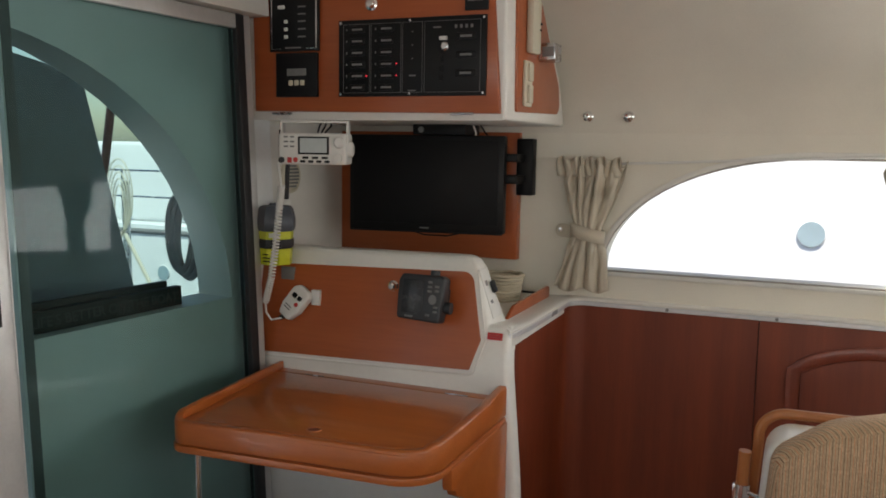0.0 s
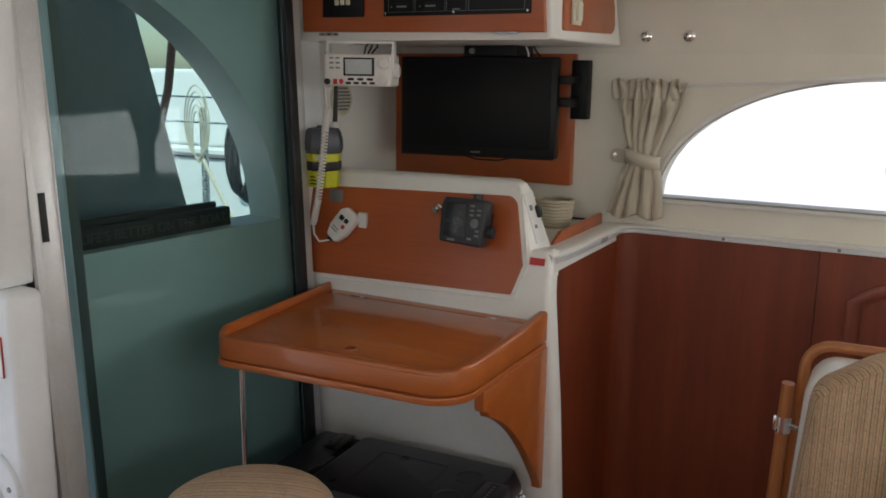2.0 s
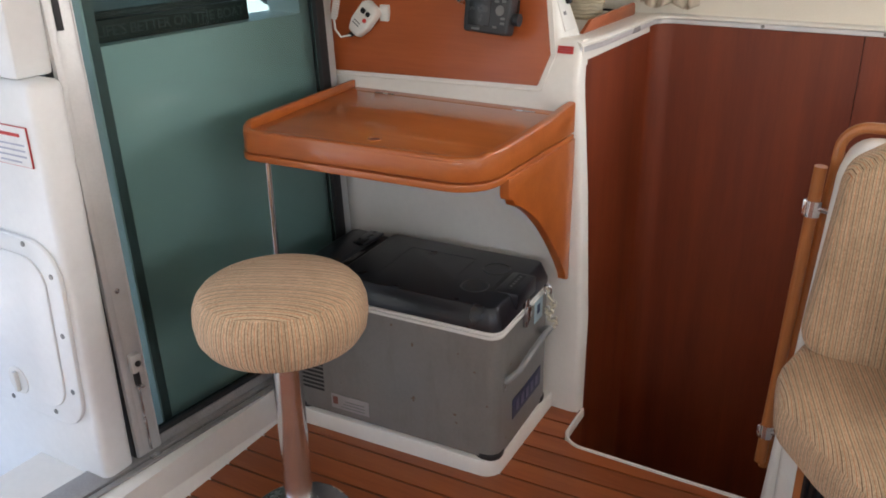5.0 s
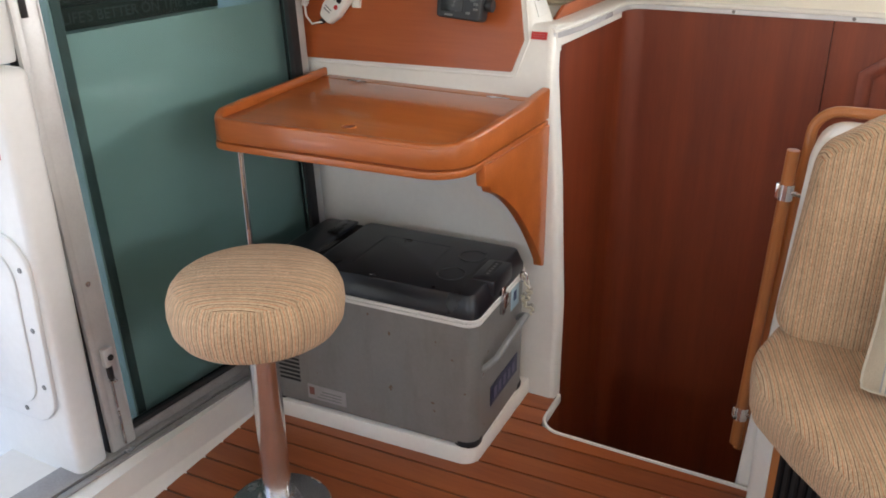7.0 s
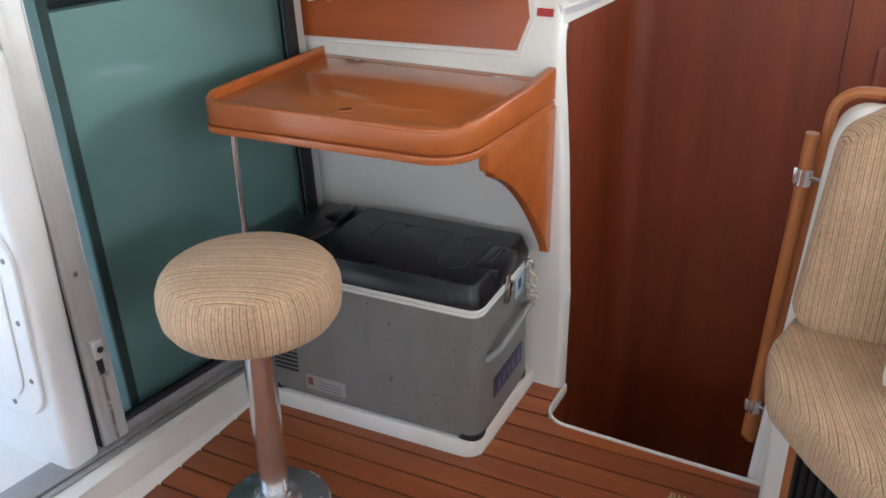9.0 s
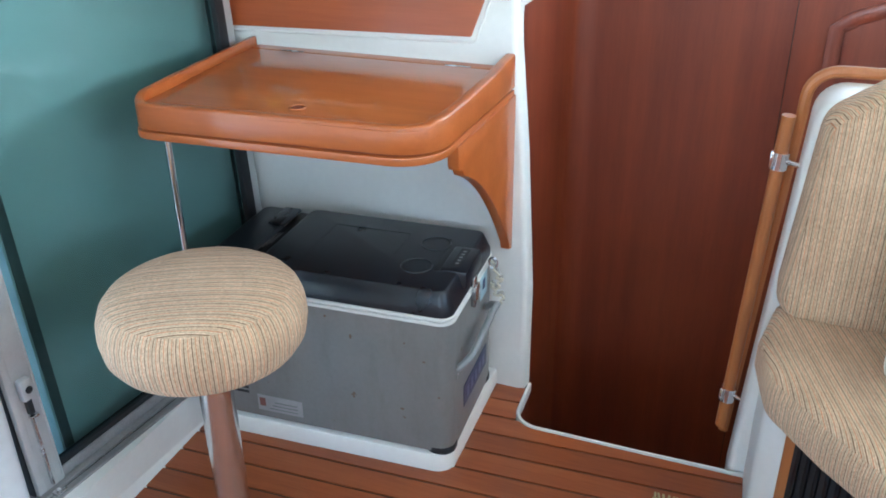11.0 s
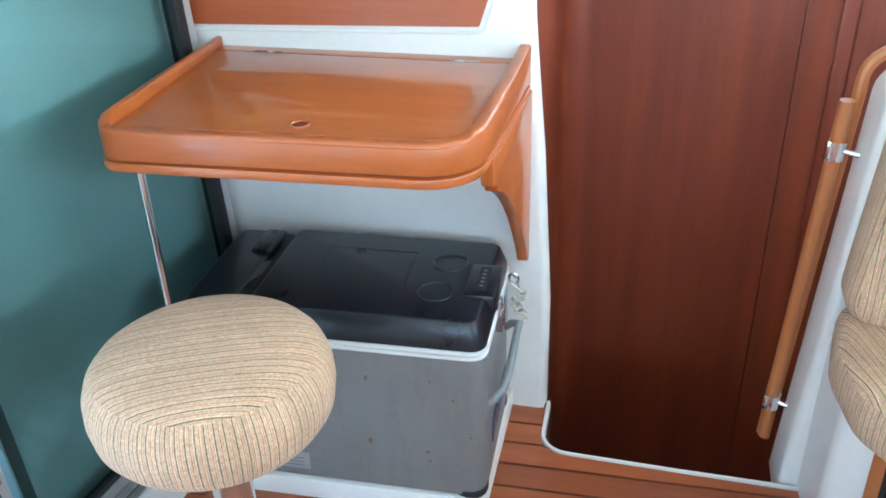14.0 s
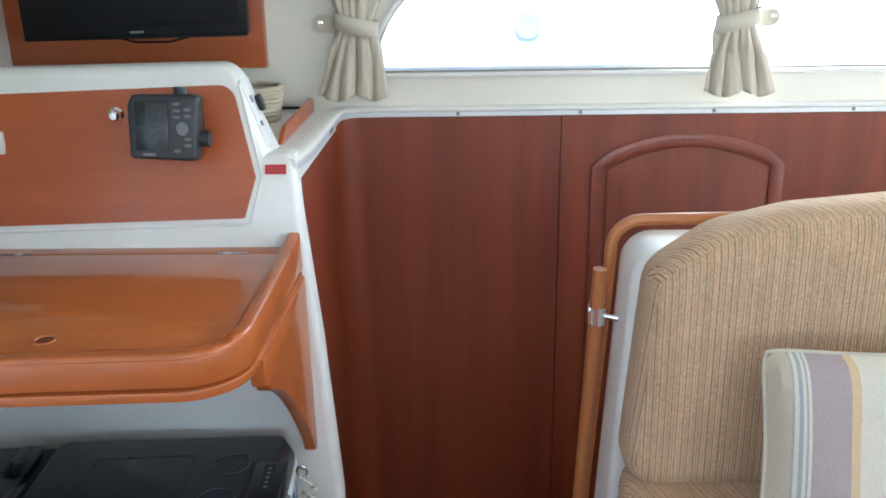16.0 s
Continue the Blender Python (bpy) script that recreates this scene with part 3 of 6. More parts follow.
part("bolt_rod", dbox(0.858, 0.864, 0.0205, 0.0275, 0.135, 0.311, 0.001), STEEL, stile)
part("bolt_keeper", dbox(0.848, 0.876, 0.031, 0.050, 0.1188, 0.1265, 0.002), STEEL, door, "small steel keeper on the track")
part("latch_foot", dbox(0.848, 0.868, 0.0205, 0.034, 0.312, 0.319, 0.002), STEEL, stile)
part("screw", moved(lathe([(0.007, 0), (0.006, 0.002), (0, 0.003)], (0, 0, 0), 14, "y"), DOOR_M @ Matrix.Translation((0.862, 0.0205, 0.573)) @ Matrix.Rotation(math.pi, 4, "Z")), STEEL, stile)

# chart desk
desk = thing("chart_desk", (-0.54, 2.3, 0.8), "varnished cherry chart desk with a lift-up lid and raised edges", "desk")
Z_TOP = 0.895
DESK = rounded([(-0.890, 2.558), (-0.848, 2.013), (-0.187, 2.051), (-0.187, 2.558)], [0, 0.05, 0.10, 0], 8)
part("shadow_gap", prism(rounded([(-0.874, 2.556), (-0.841, 2.022), (-0.195, 2.060), (-0.195, 2.556)], [0, 0.045, 0.095, 0], 8), "z", 0.841, 0.848), MAHOGANY, desk)
part("body", prism(DESK, "z", 0.847, Z_TOP - 0.0018, 0.003), DESKEDGE, desk)
part("skirt", prism(rounded([(-0.889, 2.557), (-0.8505, 2.0112), (-0.1852, 2.0492), (-0.1852, 2.557)], [0, 0.05, 0.10, 0], 8), "z", 0.824, 0.8415, 0.003), DESKEDGE, desk)
part("lid", prism(rounded([(-0.868, 2.515), (-0.805, 2.054), (-0.217, 2.091), (-0.217, 2.515)], [0.004, 0.03, 0.07, 0.004], 8), "z", Z_TOP - 0.004, Z_TOP, 0.002), DESKWOOD, desk)
part("back_strip", box(-0.872, -0.214, 2.518, 2.556, Z_TOP - 0.006, Z_TOP, 0.001), DESKWOOD, desk)
# fiddles
line = [(-0.195, 2.556), (-0.195, 2.50), (-0.195, 2.40), (-0.195, 2.25), (-0.195, 2.152)] + [(-0.285 + 0.09 * math.cos(t), 2.149 - 0.09 * math.sin(t)) for t in [math.pi / 2 * k / 10 for k in range(1, 11)]] + [(-0.5, 2.0455), (-0.799, 2.0235)] + [(-0.799 - 0.04 * math.sin(t), 2.0635 - 0.04 * math.cos(t)) for t in [math.pi / 2 * k / 6 for k in range(1, 7)]] + [(-0.845, 2.15), (-0.854, 2.25), (-0.880, 2.55)]
bm = bmesh.new()
rows = []
for k, (x, y) in enumerate(line):
    a, c = Vector(line[max(k - 1, 0)]), Vector(line[min(k + 1, len(line) - 1)])
    d = (c - a).normalized()
    q = Vector((d.y, -d.x))
    up = 0.899 + (0.017 * min(1, max(0.1, (y - 2.03) / 0.04)) if x < -0.8 else 0.026 if y > 2.53 else 0.023 if y > 2.48 else 0.014 if y > 2.3 else 0.009 if y > 2.1 else 0.002)
    slim = 0.35 if x < -0.845 else 1.0 if x > -0.8 else 0.7
    rows.append([bm.verts.new((x + q.x * s * (slim if s > 0 else 1), y + q.y * s * (slim if s > 0 else 1), z)) for s, z in ((-0.0095, 0.846), (-0.0105, 0.849), (-0.0105, up - 0.006), (-0.0092, up - 0.002), (-0.006, up), (0.008, up), (0.0125, up - 0.002), (0.0145, Z_TOP - 0.002))])
for r0, r1 in zip(rows, rows[1:]):
    for k in range(8):
        bm.faces.new((r0[k], r0[(k + 1) % 8], r1[(k + 1) % 8], r1[k]))
bm.faces.new(rows[0])
bm.faces.new(rows[-1])
part("edge_rail", bm, DESKEDGE, desk, "raised rounded edge rail", 40)
part("joint", box(-0.5535, -0.5525, 2.0300, 2.0312, 0.852, 0.888), MAHOGANY, desk, "hairline joint in the front edge")
sweep = [(2.172, 0.83), (2.172, 0.79), (2.178, 0.779), (2.192, 0.775), (2.20, 0.768), (2.206, 0.757)] + [(2.206 + d, 0.757 - 0.42 * d - 1.6 * d * d) for d in [0.325 * i / 12 for i in range(1, 13)]]
bm = prism(sweep + [(2.536, 0.434), (2.551, 0.428), (2.556, 0.436), (2.556, 0.83)], "x", -0.205, -0.180, 0.003)
part("bracket", bm, DESKEDGE, desk)
part("leg", tube([(-0.802, 2.068, 0.83), (-0.802, 2.068, 0.0)], 0.008, 16), CHROME, desk, "slim chrome leg")

# portable fridge on its white plinth
plinth = structure("plinth", prism(rounded([(-0.875, 2.56), (-0.875, 2.120), (-0.201, 2.163), (-0.214, 2.56)], [0, 0.02, 0.045, 0], 8), "z", -0.03, 0.05, 0.008), GELCOAT, "white moulded plinth under the fridge", "plinth")
fridge = thing("portable_fridge", (-0.53, 2.35, 0.05), "grey portable fridge box with a black lid, on a white plinth", "fridge")
FX0, FX1, FY0, FY1 = -0.862, -0.212, 2.168, 2.53
part("body", prism(rounded([(FX0, FY0), (FX1, FY0), (FX1, FY1), (FX0, FY1)], 0.035), "z", 0.058, 0.412), FRIDGE, fridge)
RIM = rounded([(FX0 - 0.004, FY0 - 0.004), (FX1 + 0.004, FY0 - 0.004), (FX1 + 0.004, FY1 + 0.004), (FX0 - 0.004, FY1 + 0.004)], 0.036)
part("rim", prism(RIM, "z", 0.410, 0.4188, 0.0025), WHITEP, fridge, "white rim")
part("gasket", prism(rounded([(FX0, FY0), (FX1, FY0), (FX1, FY1), (FX0, FY1)], 0.035), "z", 0.4188, 0.4208), GREYP, fridge, "grey lid gasket")
part("rim", prism(RIM, "z", 0.4208, 0.429, 0.0025), WHITEP, fridge, "white rim")

# bar stool
stool = thing("stool", (-0.556, 1.800, 0.0), "round stool with striped beige upholstery on a chrome pedestal", "stool")
SX, SY = -0.553, 1.799


def with_uv(bm, fn):
    lay = bm.loops.layers.uv.new("UVMap")
    for f in bm.faces:
        for lp in f.loops:
            lp[lay].uv = fn(lp.vert.co, f)
    return bm


R = 0.193
side_prof = [(R - 0.04, 0.514), (R - 0.018, 0.519), (R - 0.005, 0.539), (R, 0.572), (R - 0.002, 0.600), (R - 0.010, 0.622), (R - 0.022, 0.636)]
bm = lathe(side_prof, (SX, SY, 0), 64)
part("seat_band", with_uv(bm, lambda c, f: (math.atan2(c.y - SY, c.x - SX) * R * 0.8, c.z)), FABRIC, stool, "striped beige side of the seat")
top_prof = [(R - 0.0215, 0.6358), (R - 0.032, 0.643), (R - 0.055, 0.651), (R - 0.09, 0.657), (R - 0.14, 0.660), (0, 0.661)]
bm = lathe(top_prof, (SX, SY, 0), 64)
part("seat_top", with_uv(bm, lambda c, f: (0.72 * c.y - 0.352 * c.x, c.x)), FABRIC, stool, "striped beige top of the seat")
part("seat_plate", lathe([(0.0, 0.4975), (0.05, 0.4975), (0.052, 0.508), (0.13, 0.51), (0.15, 0.52), (0, 0.52)], (SX, SY, 0)), STEEL, stool)
for a in (0.35, 1.92, 3.49, 5.06):
    part("seat_bracket", moved(joined(box(0.03, 0.085, -0.014, 0.014, 0.492, 0.4965, 0.001), box(0.070, 0.076, -0.012, 0.012, 0.4965, 0.513, 0.001)), Matrix.Translation((SX, SY, 0)) @ Matrix.Rotation(a, 4, "Z")), STEEL, stool)
part("column", lathe([(0.034, 0.0), (0.034, 0.495)], (SX, SY, 0), 40), POLISHED, stool, "chrome column")
part("base", lathe([(0.128, 0.0), (0.130, 0.004), (0.125, 0.009), (0.06, 0.016), (0.054, 0.022), (0.05, 0.038), (0.043, 0.042), (0.042, 0.052), (0.034, 0.054)], (SX, SY, 0), 48), STEEL, stool, "round steel base")

# upper cabinet
upper = thing("wall_cabinet", (-0.6, 2.85, 1.62), "white overhead cabinet with a cherry front holding switch panels", "cabinet")
bm = prism([(2.585, 1.62), (3.17, 1.62), (3.1, 1.76), (2.9, 1.95), (2.8, 2.06), (2.57, 2.06)], "x", -1.03, -0.215, 0.012, 3)
part("body", bm, GELCOAT, upper)
part("front", prism([(-0.978, 1.645), (-0.227, 1.637), (-0.252, 2.04), (-0.985, 2.04)], "y", 2.568, 2.60, 0.003), CHERRY, upper, "cherry veneer front panel")
bm = prism(rounded([(2.655, 1.645), (3.08, 1.655), (3.06, 1.74), (2.93, 1.88), (2.84, 1.98), (2.64, 2.03)], [0.01, 0.03, 0.02, 0.05, 0.05, 0]), "x", -0.217, -0.208, 0.002)
part("side_panel", bm, CHERRY, upper, "cherry veneer side panel")

# television
tv = thing("television", (-0.63, 3.0, 1.26), "black flat television on a swing arm", "television")
TV_M = Matrix.Translation((-0.636, 3.03, 0.0)) @ Matrix.Rotation(radians(8), 4, "Z") @ Matrix.Diagonal((0.965, 1, 1, 1)) @ Matrix.Translation((0.632, -3.02, 0.0))
part("screen", moved(box(-0.885, -0.380, 2.995, 3.004, 1.300, 1.571, 0.001), TV_M), SCREEN, tv)
part("bezel", moved(box(-0.903, -0.360, 3.0, 3.045, 1.272, 1.587, 0.006), TV_M), BLACK, tv)
structure("tv_board", box(-1.035, -0.365, 3.165, 3.199, 1.179, 1.60, 0.002), CHERRY, "cherry veneer board on the wall behind the television", "panel")

# settee
settee = thing("settee", (0.75, 2.3, 0.0), "curved settee with striped beige cushions on a white base", "settee")
BASE = rounded([(0.454, 2.570), (0.454, 2.39), (0.462, 2.25), (0.52, 2.17), (0.75, 1.92), (1.4, 1.3), (2.2, 1.2), (2.2, 2.555)], [0.0, 0.03, 0.06, 0.05, 0.2, 0.2, 0, 0], 6)
part("base", prism(BASE, "z", 0.0, 0.40, 0.004), GELCOAT, settee)
part("back_shell", prism(rounded([(0.412, -0.06), (2.2, -0.06), (2.2, 0.925), (0.462, 0.925)], [0.0, 0, 0, 0.06]), "y", 2.42, 2.572, 0.022, 5), GELCOAT, settee, "white moulded back")
trim = [(0.393, 0.0), (0.404, 0.2), (0.421, 0.5), (0.443, 0.85)] + [(0.504 - 0.06 * math.cos(a), 0.882 + 0.058 * math.sin(a)) for a in [math.pi / 2 * i / 6 for i in range(7)]] + [(0.8, 0.944), (2.2, 0.962)]
part("edge_trim", tube([(x, 2.574, z) for x, z in trim], 0.0125, 10), RAILWOOD, settee, "cherry edge trim")

SEAT = rounded([(0.458, 2.435), (0.428, 2.26), (0.452, 2.12), (0.55, 1.992), (0.75, 1.78), (1.4, 1.15), (2.2, 1.05), (2.2, 2.42)], [0.055, 0.1, 0.12, 0.15, 0.3, 0.2, 0, 0], 7)


def seat_uv(c, f):
    return (0.95 * c.x + 0.3 * c.y, c.y) if f.normal.z > 0.55 else ((c.x - c.y) * 0.72, c.z)


bm = puffy(SEAT, lambda p, h: (p.x, p.y, 0.385 + h), 0.110, [(0.03, 0.0), (0.008, 0.05), (0.0, 0.25), (0.0, 0.6), (0.005, 0.8), (0.016, 0.93), (0.032, 1.0)])
part("seat_cushion", with_uv(bm, seat_uv), FABRIC, settee, "striped beige seat cushion", 50)
BACKC = rounded([(0.443, 0.466), (2.1, 0.466), (2.1, 1.045), (0.95, 1.04), (0.73, 1.02), (0.59, 0.985), (0.477, 0.905)], [0.07, 0, 0, 0.3, 0.3, 0.15, 0.07], 7)


def back_uv(c, f):
    return (c.x, c.z) if f.normal.y < -0.78 else (c.x + 0.7 * c.y, c.z) if f.normal.z > 0.35 else (c.y, c.z)


bm = puffy(BACKC, lambda p, h: (p.x, 2.455 - h - 0.05 * max(0, 0.75 - p.y), p.y), 0.125, SOFT)
part("back_cushion", with_uv(bm, back_uv), FABRIC, settee, "striped beige back cushion", 50)

# hand rail by the stairs
rail = thing("grab_rail", (0.425, 2.5, 0.06), "upright cherry grab rail held by chrome clamps", "handrail")
part("rod", tube([(0.386, 2.556, 0.025), (0.400, 2.545, 0.4), (0.417, 2.530, 0.852)], 0.0145, 20), RAILWOOD, rail)

# clamps of the grab rail
for z in (0.125, 0.752):
    w = (z - 0.025) / 0.827
    cx, cy = 0.386 + 0.031 * w, 2.556 - 0.026 * w
    clamp = part("clamp", tube([(cx - 0.0007, cy, z - 0.019), (cx + 0.0007, cy, z + 0.019)], 0.019, 20), CHROME, rail, "chrome clamp")
    part("stub", tube([(cx + 0.015, cy - 0.006, z), (cx + 0.055, cy - 0.03, z)], 0.006, 12), CHROME, clamp)
    part("ear", box(cx - 0.02, cx - 0.011, cy - 0.024, cy - 0.012, z - 0.012, z + 0.024, 0.003), CHROME, clamp)

# settee: vent under the seat, piping, throw pillow
VENT_M = Matrix.Translation((0.519, 2.172, 0.0)) @ Matrix.Rotation(radians(-47.5), 4, "Z")


def vbox(u0, u1, v0, v1, z0, z1, r=0.0, bm=None):
    return joined(bm, moved(box(u0, u1, v0, v1, z0, z1, r), VENT_M))


vent = part("vent", vbox(0.0, 0.42, -0.018, 0.02, 0.08, 0.37, 0.004), RAILWOOD, settee, "cherry framed vent with dark slats")
part("mesh", vbox(0.03, 0.39, -0.0205, -0.0185, 0.11, 0.34), RUBBER, vent)
for k in range(14):
    part("slat", vbox(0.042 + k * 0.025, 0.052 + k * 0.025, -0.026, -0.0205, 0.112, 0.338, 0.002), BLACK, vent)

# pillow: puffed square with stripes, leaning on the backrest
bm = bmesh.new()
N = 18
grid = {}
for side in (1, -1):
    for i in range(N + 1):
        for j in range(N + 1):
            a, b = 2 * i / N - 1, 2 * j / N - 1
            edge_ = i in (0, N) or j in (0, N)
            if side < 0 and edge_:
                grid[side, i, j] = grid[1, i, j]
                continue
            pinch = 1 - 0.07 * (1 - abs(a) ** 2) * (abs(b) ** 3) - 0.0
            pinch2 = 1 - 0.07 * (1 - abs(b) ** 2) * (abs(a) ** 3)
            th = 0.062 * (max(0, (1 - a ** 4) * (1 - b ** 4))) ** 0.6 + (0.004 * math.sin(7 * a + 3 * b) if not edge_ else 0)
            grid[side, i, j] = bm.verts.new((0.2 * a * pinch2 * (1 - 0.06 * (a * b) ** 6), -side * th, 0.165 * b * pinch * (1 - 0.06 * (a * b) ** 6)))
for side in (1, -1):
    for i in range(N):
        for j in range(N):
            vs = [grid[side, i, j], grid[side, i + 1, j], grid[side, i + 1, j + 1], grid[side, i, j + 1]]
            bm.faces.new(vs)
PILLOW, pn, pl, pb = nodes_of("striped_pillow_cloth")
uvn, sepn = pn.new("ShaderNodeUVMap"), pn.new("ShaderNodeSeparateXYZ")
pl.new(uvn.outputs["UV"], sepn.inputs[0])
cream_, lilac, peach, blue = (0.62, 0.55, 0.43), (0.42, 0.345, 0.34), (0.66, 0.49, 0.29), (0.39, 0.40, 0.41)
white_ = (0.70, 0.64, 0.54)
bands = ramp(pn, pl, sepn.outputs[0], [(0.0, (0.55, 0.475, 0.36)), (0.105, blue), (0.112, white_), (0.128, blue), (0.142, white_), (0.155, blue), (0.162, white_), (0.175, lilac), (0.325, peach), (0.36, white_), (0.50, (0.60, 0.55, 0.42)), (0.60, white_), (0.66, blue), (0.68, white_), (0.70, lilac), (0.84, peach), (0.88, cream_)], "CONSTANT")
pvec = coords(pn, pl)
wv = noise_node(pn, pl, pvec, 380, 2)
pl.new(mixed(pn, pl, bands, ramp(pn, pl, wv, [(0.3, (0.85, 0.85, 0.85)), (0.7, (1.1, 1.1, 1.1))]), 0.7, "MULTIPLY"), pb.inputs["Base Color"])
pb.inputs["Roughness"].default_value = 0.9
bump(pn, pl, pb, noise_node(pn, pl, pvec, 28, 3), 0.35, 0.01)
with_uv(bm, lambda c, f: (c.x / 0.4 + 0.5, c.z))
PIL_M = Matrix.Translation((0.835, 2.175, 0.665)) @ Matrix.Rotation(radians(-3), 4, "Z") @ Matrix.Rotation(radians(-16), 4, "X")
pillow = thing("throw_pillow", (0.835, 2.17, 0.50), "cream throw pillow with lilac and peach stripes on the settee", "pillow")
part("cover", moved(bm, PIL_M), PILLOW, pillow)
rim = [(-1 + 2 * i / N, -1) for i in range(N)] + [(1, -1 + 2 * i / N) for i in range(N)] + [(1 - 2 * i / N, 1) for i in range(N)] + [(-1, 1 - 2 * i / N) for i in range(N)]
part("welt", tube([PIL_M @ Vector((0.2 * a * (1 - 0.06 * (a * b) ** 6) * (1 - 0.07 * (1 - b * b) * abs(a) ** 3), 0, 0.165 * b * (1 - 0.06 * (a * b) ** 6) * (1 - 0.07 * (1 - a * a) * abs(b) ** 3))) for a, b in rim], 0.0035, 8, closed=True), CURTAIN, pillow)

ALUWHITE = plain("satin_white_aluminium", (0.68, 0.69, 0.71), 0.3, 0.35, 0.04)

# hull panelling: arched door moulding, metal-edged trim with screws
arch_pts = [(0.508, 0.02), (0.508, 0.5), (0.508, 0.903)] + [(0.508 + 0.478 * k / 12, 0.908 + 0.066 * math.sin(math.pi * k / 12) ** 0.8) for k in range(1, 12)] + [(0.986, 0.903), (0.986, 0.5), (0.986, 0.02)]


def moulding(pts, y, half, proud):
    bm = bmesh.new()
    prof = [(-half, 0), (-half, -proud * 0.6), (-half * 0.5, -proud), (half * 0.5, -proud), (half, -proud * 0.6), (half, 0)]
    rows = []
    for i, p in enumerate(pts):
        a, b = Vector(pts[max(i - 1, 0)]), Vector(pts[min(i + 1, len(pts) - 1)])
        d = (b - a).normalized()
        nrm = Vector((-d.y, d.x))
        rows.append([bm.verts.new((p[0] + nrm.x * s, y + q, p[1] + nrm.y * s)) for s, q in prof])
    for r0, r1 in zip(rows, rows[1:]):
        for k in range(len(prof) - 1):
            bm.faces.new((r0[k], r0[k + 1], r1[k + 1], r1[k]))
    return bm


hdoor = thing("locker_door", (0.75, 3.18, 0.02), "arched mahogany locker door with a raised moulding", "door")
part("moulding", moulding(arch_pts, HULL_Y - 0.0125, 0.018, 0.008), MOULDING, hdoor, "raised mahogany moulding")
inner = [(0.531, 0.03)] + [(0.531 + 0.432 * k / 12, 0.892 + 0.062 * math.sin(math.pi * k / 12) ** 0.8) for k in range(13)] + [(0.963, 0.03)]
part("panel", prism(inner, "y", HULL_Y - 0.017, HULL_Y - 0.013, 0.002), MAHOGANY, hdoor)
# white trim along the top of the panelling and round the bend
trim_line = [(-0.196, 2.592), (-0.190, 2.62), (-0.183, 2.67), (-0.179, 2.73), (-0.178, 2.8)] + [(-0.178 + 0.055 - 0.055 * math.cos(a), 3.186 - 0.055 + 0.055 * math.sin(a)) for a in [math.pi / 2 * i / 8 for i in range(9)]] + [(0.5, 3.186), (1.5, 3.186), (2.9, 3.186)]
trim_ob = thing("panel_trim", (0.5, 3.186, 1.035), "white aluminium trim strip with screws above the panelling", "trim", kind="structure")
bm = bmesh.new()
rows = []
for i, (x, y) in enumerate(trim_line):
    a, b = Vector(trim_line[max(i - 1, 0)]), Vector(trim_line[min(i + 1, len(trim_line) - 1)])
    d = (b - a).normalized()
    q = Vector((d.y, -d.x))
    rows.append([bm.verts.new((x + q.x * s, y + q.y * s, z)) for s, z in ((-0.014, 1.042), (0.002, 1.042), (0.0035, 1.044), (0.0035, 1.055), (0.002, 1.0565), (-0.014, 1.0565))])
for r0, r1 in zip(rows, rows[1:]):
    for k in range(6):
        bm.faces.new((r0[k], r0[(k + 1) % 6], r1[(k + 1) % 6], r1[k]))
bm.faces.new(rows[0])
part("strip", bm, ALUWHITE, trim_ob)
bm = bmesh.new()
rows = []
for i, (x, y) in enumerate(trim_line):
    a, b = Vector(trim_line[max(i - 1, 0)]), Vector(trim_line[min(i + 1, len(trim_line) - 1)])
    d = (b - a).normalized()
    q = Vector((d.y, -d.x))
    rows.append([bm.verts.new((x + q.x * s, y + q.y * s, z)) for s, z in ((-0.03, 1.057), (0.003, 1.057), (0.006, 1.059), (0.006, 1.064), (0.002, 1.068), (-0.008, 1.070), (-0.03, 1.070))])
for r0, r1 in zip(rows, rows[1:]):
    for k in range(7):
        bm.faces.new((r0[k], r0[(k + 1) % 7], r1[(k + 1) % 7], r1[k]))
bm.faces.new(rows[0])
part("lip", bm, GELCOAT, trim_ob, "rounded white lip above the strip")
for x in (0.131, 0.454, 0.803, 1.165):
    part("screw", lathe([(0.0055, 0), (0.005, 0.0025), (0, 0.0035)], (x, 3.183 if x > 0 else 3.150, 1.050), 12, "y"), GREYP, trim_ob)

# window gasket, pane and small chrome buttons on the liner
gk = [(x, HULL_Y - 0.002, arch_z(x)) for x in xs] + [(WIN_X1, HULL_Y - 0.002, WIN_Z0)]
win = thing("window_1", (0.9, HULL_Y, WIN_Z0), "long arched cabin window with a thin grey gasket", "window", kind="structure")
part("gasket", tube(gk, 0.003, 8, closed=True), plain("grey_beige_gasket", (0.36, 0.33, 0.29), 0.6), win)
ring = [(WIN_X0 - 0.012 + 0.632 * (1 - math.cos(math.pi / 2 * i / 16)), WIN_Z0 - 0.012 + (WIN_Z1 - WIN_Z0 + 0.024) * math.sin(math.pi / 2 * i / 16)) for i in range(17)]
part("frame", moulding(ring + [(WIN_X1, WIN_Z1 + 0.012)], HULL_Y - 0.0005, 0.0085, 0.006), GELCOAT, win, "white rounded window frame")
part("sill", box(WIN_X0 - 0.012, WIN_X1, HULL_Y - 0.012, HULL_Y + 0.03, WIN_Z0 - 0.016, WIN_Z0 - 0.003, 0.004), GELCOAT, win, "white window sill")
pane = [(x, arch_z(x) - 0.0) for x in xs] + [(WIN_X1, WIN_Z0)]
part("pane", prism(pane, "y", HULL_Y + 0.045, HULL_Y + 0.05), CLEAR, win).visible_shadow = False
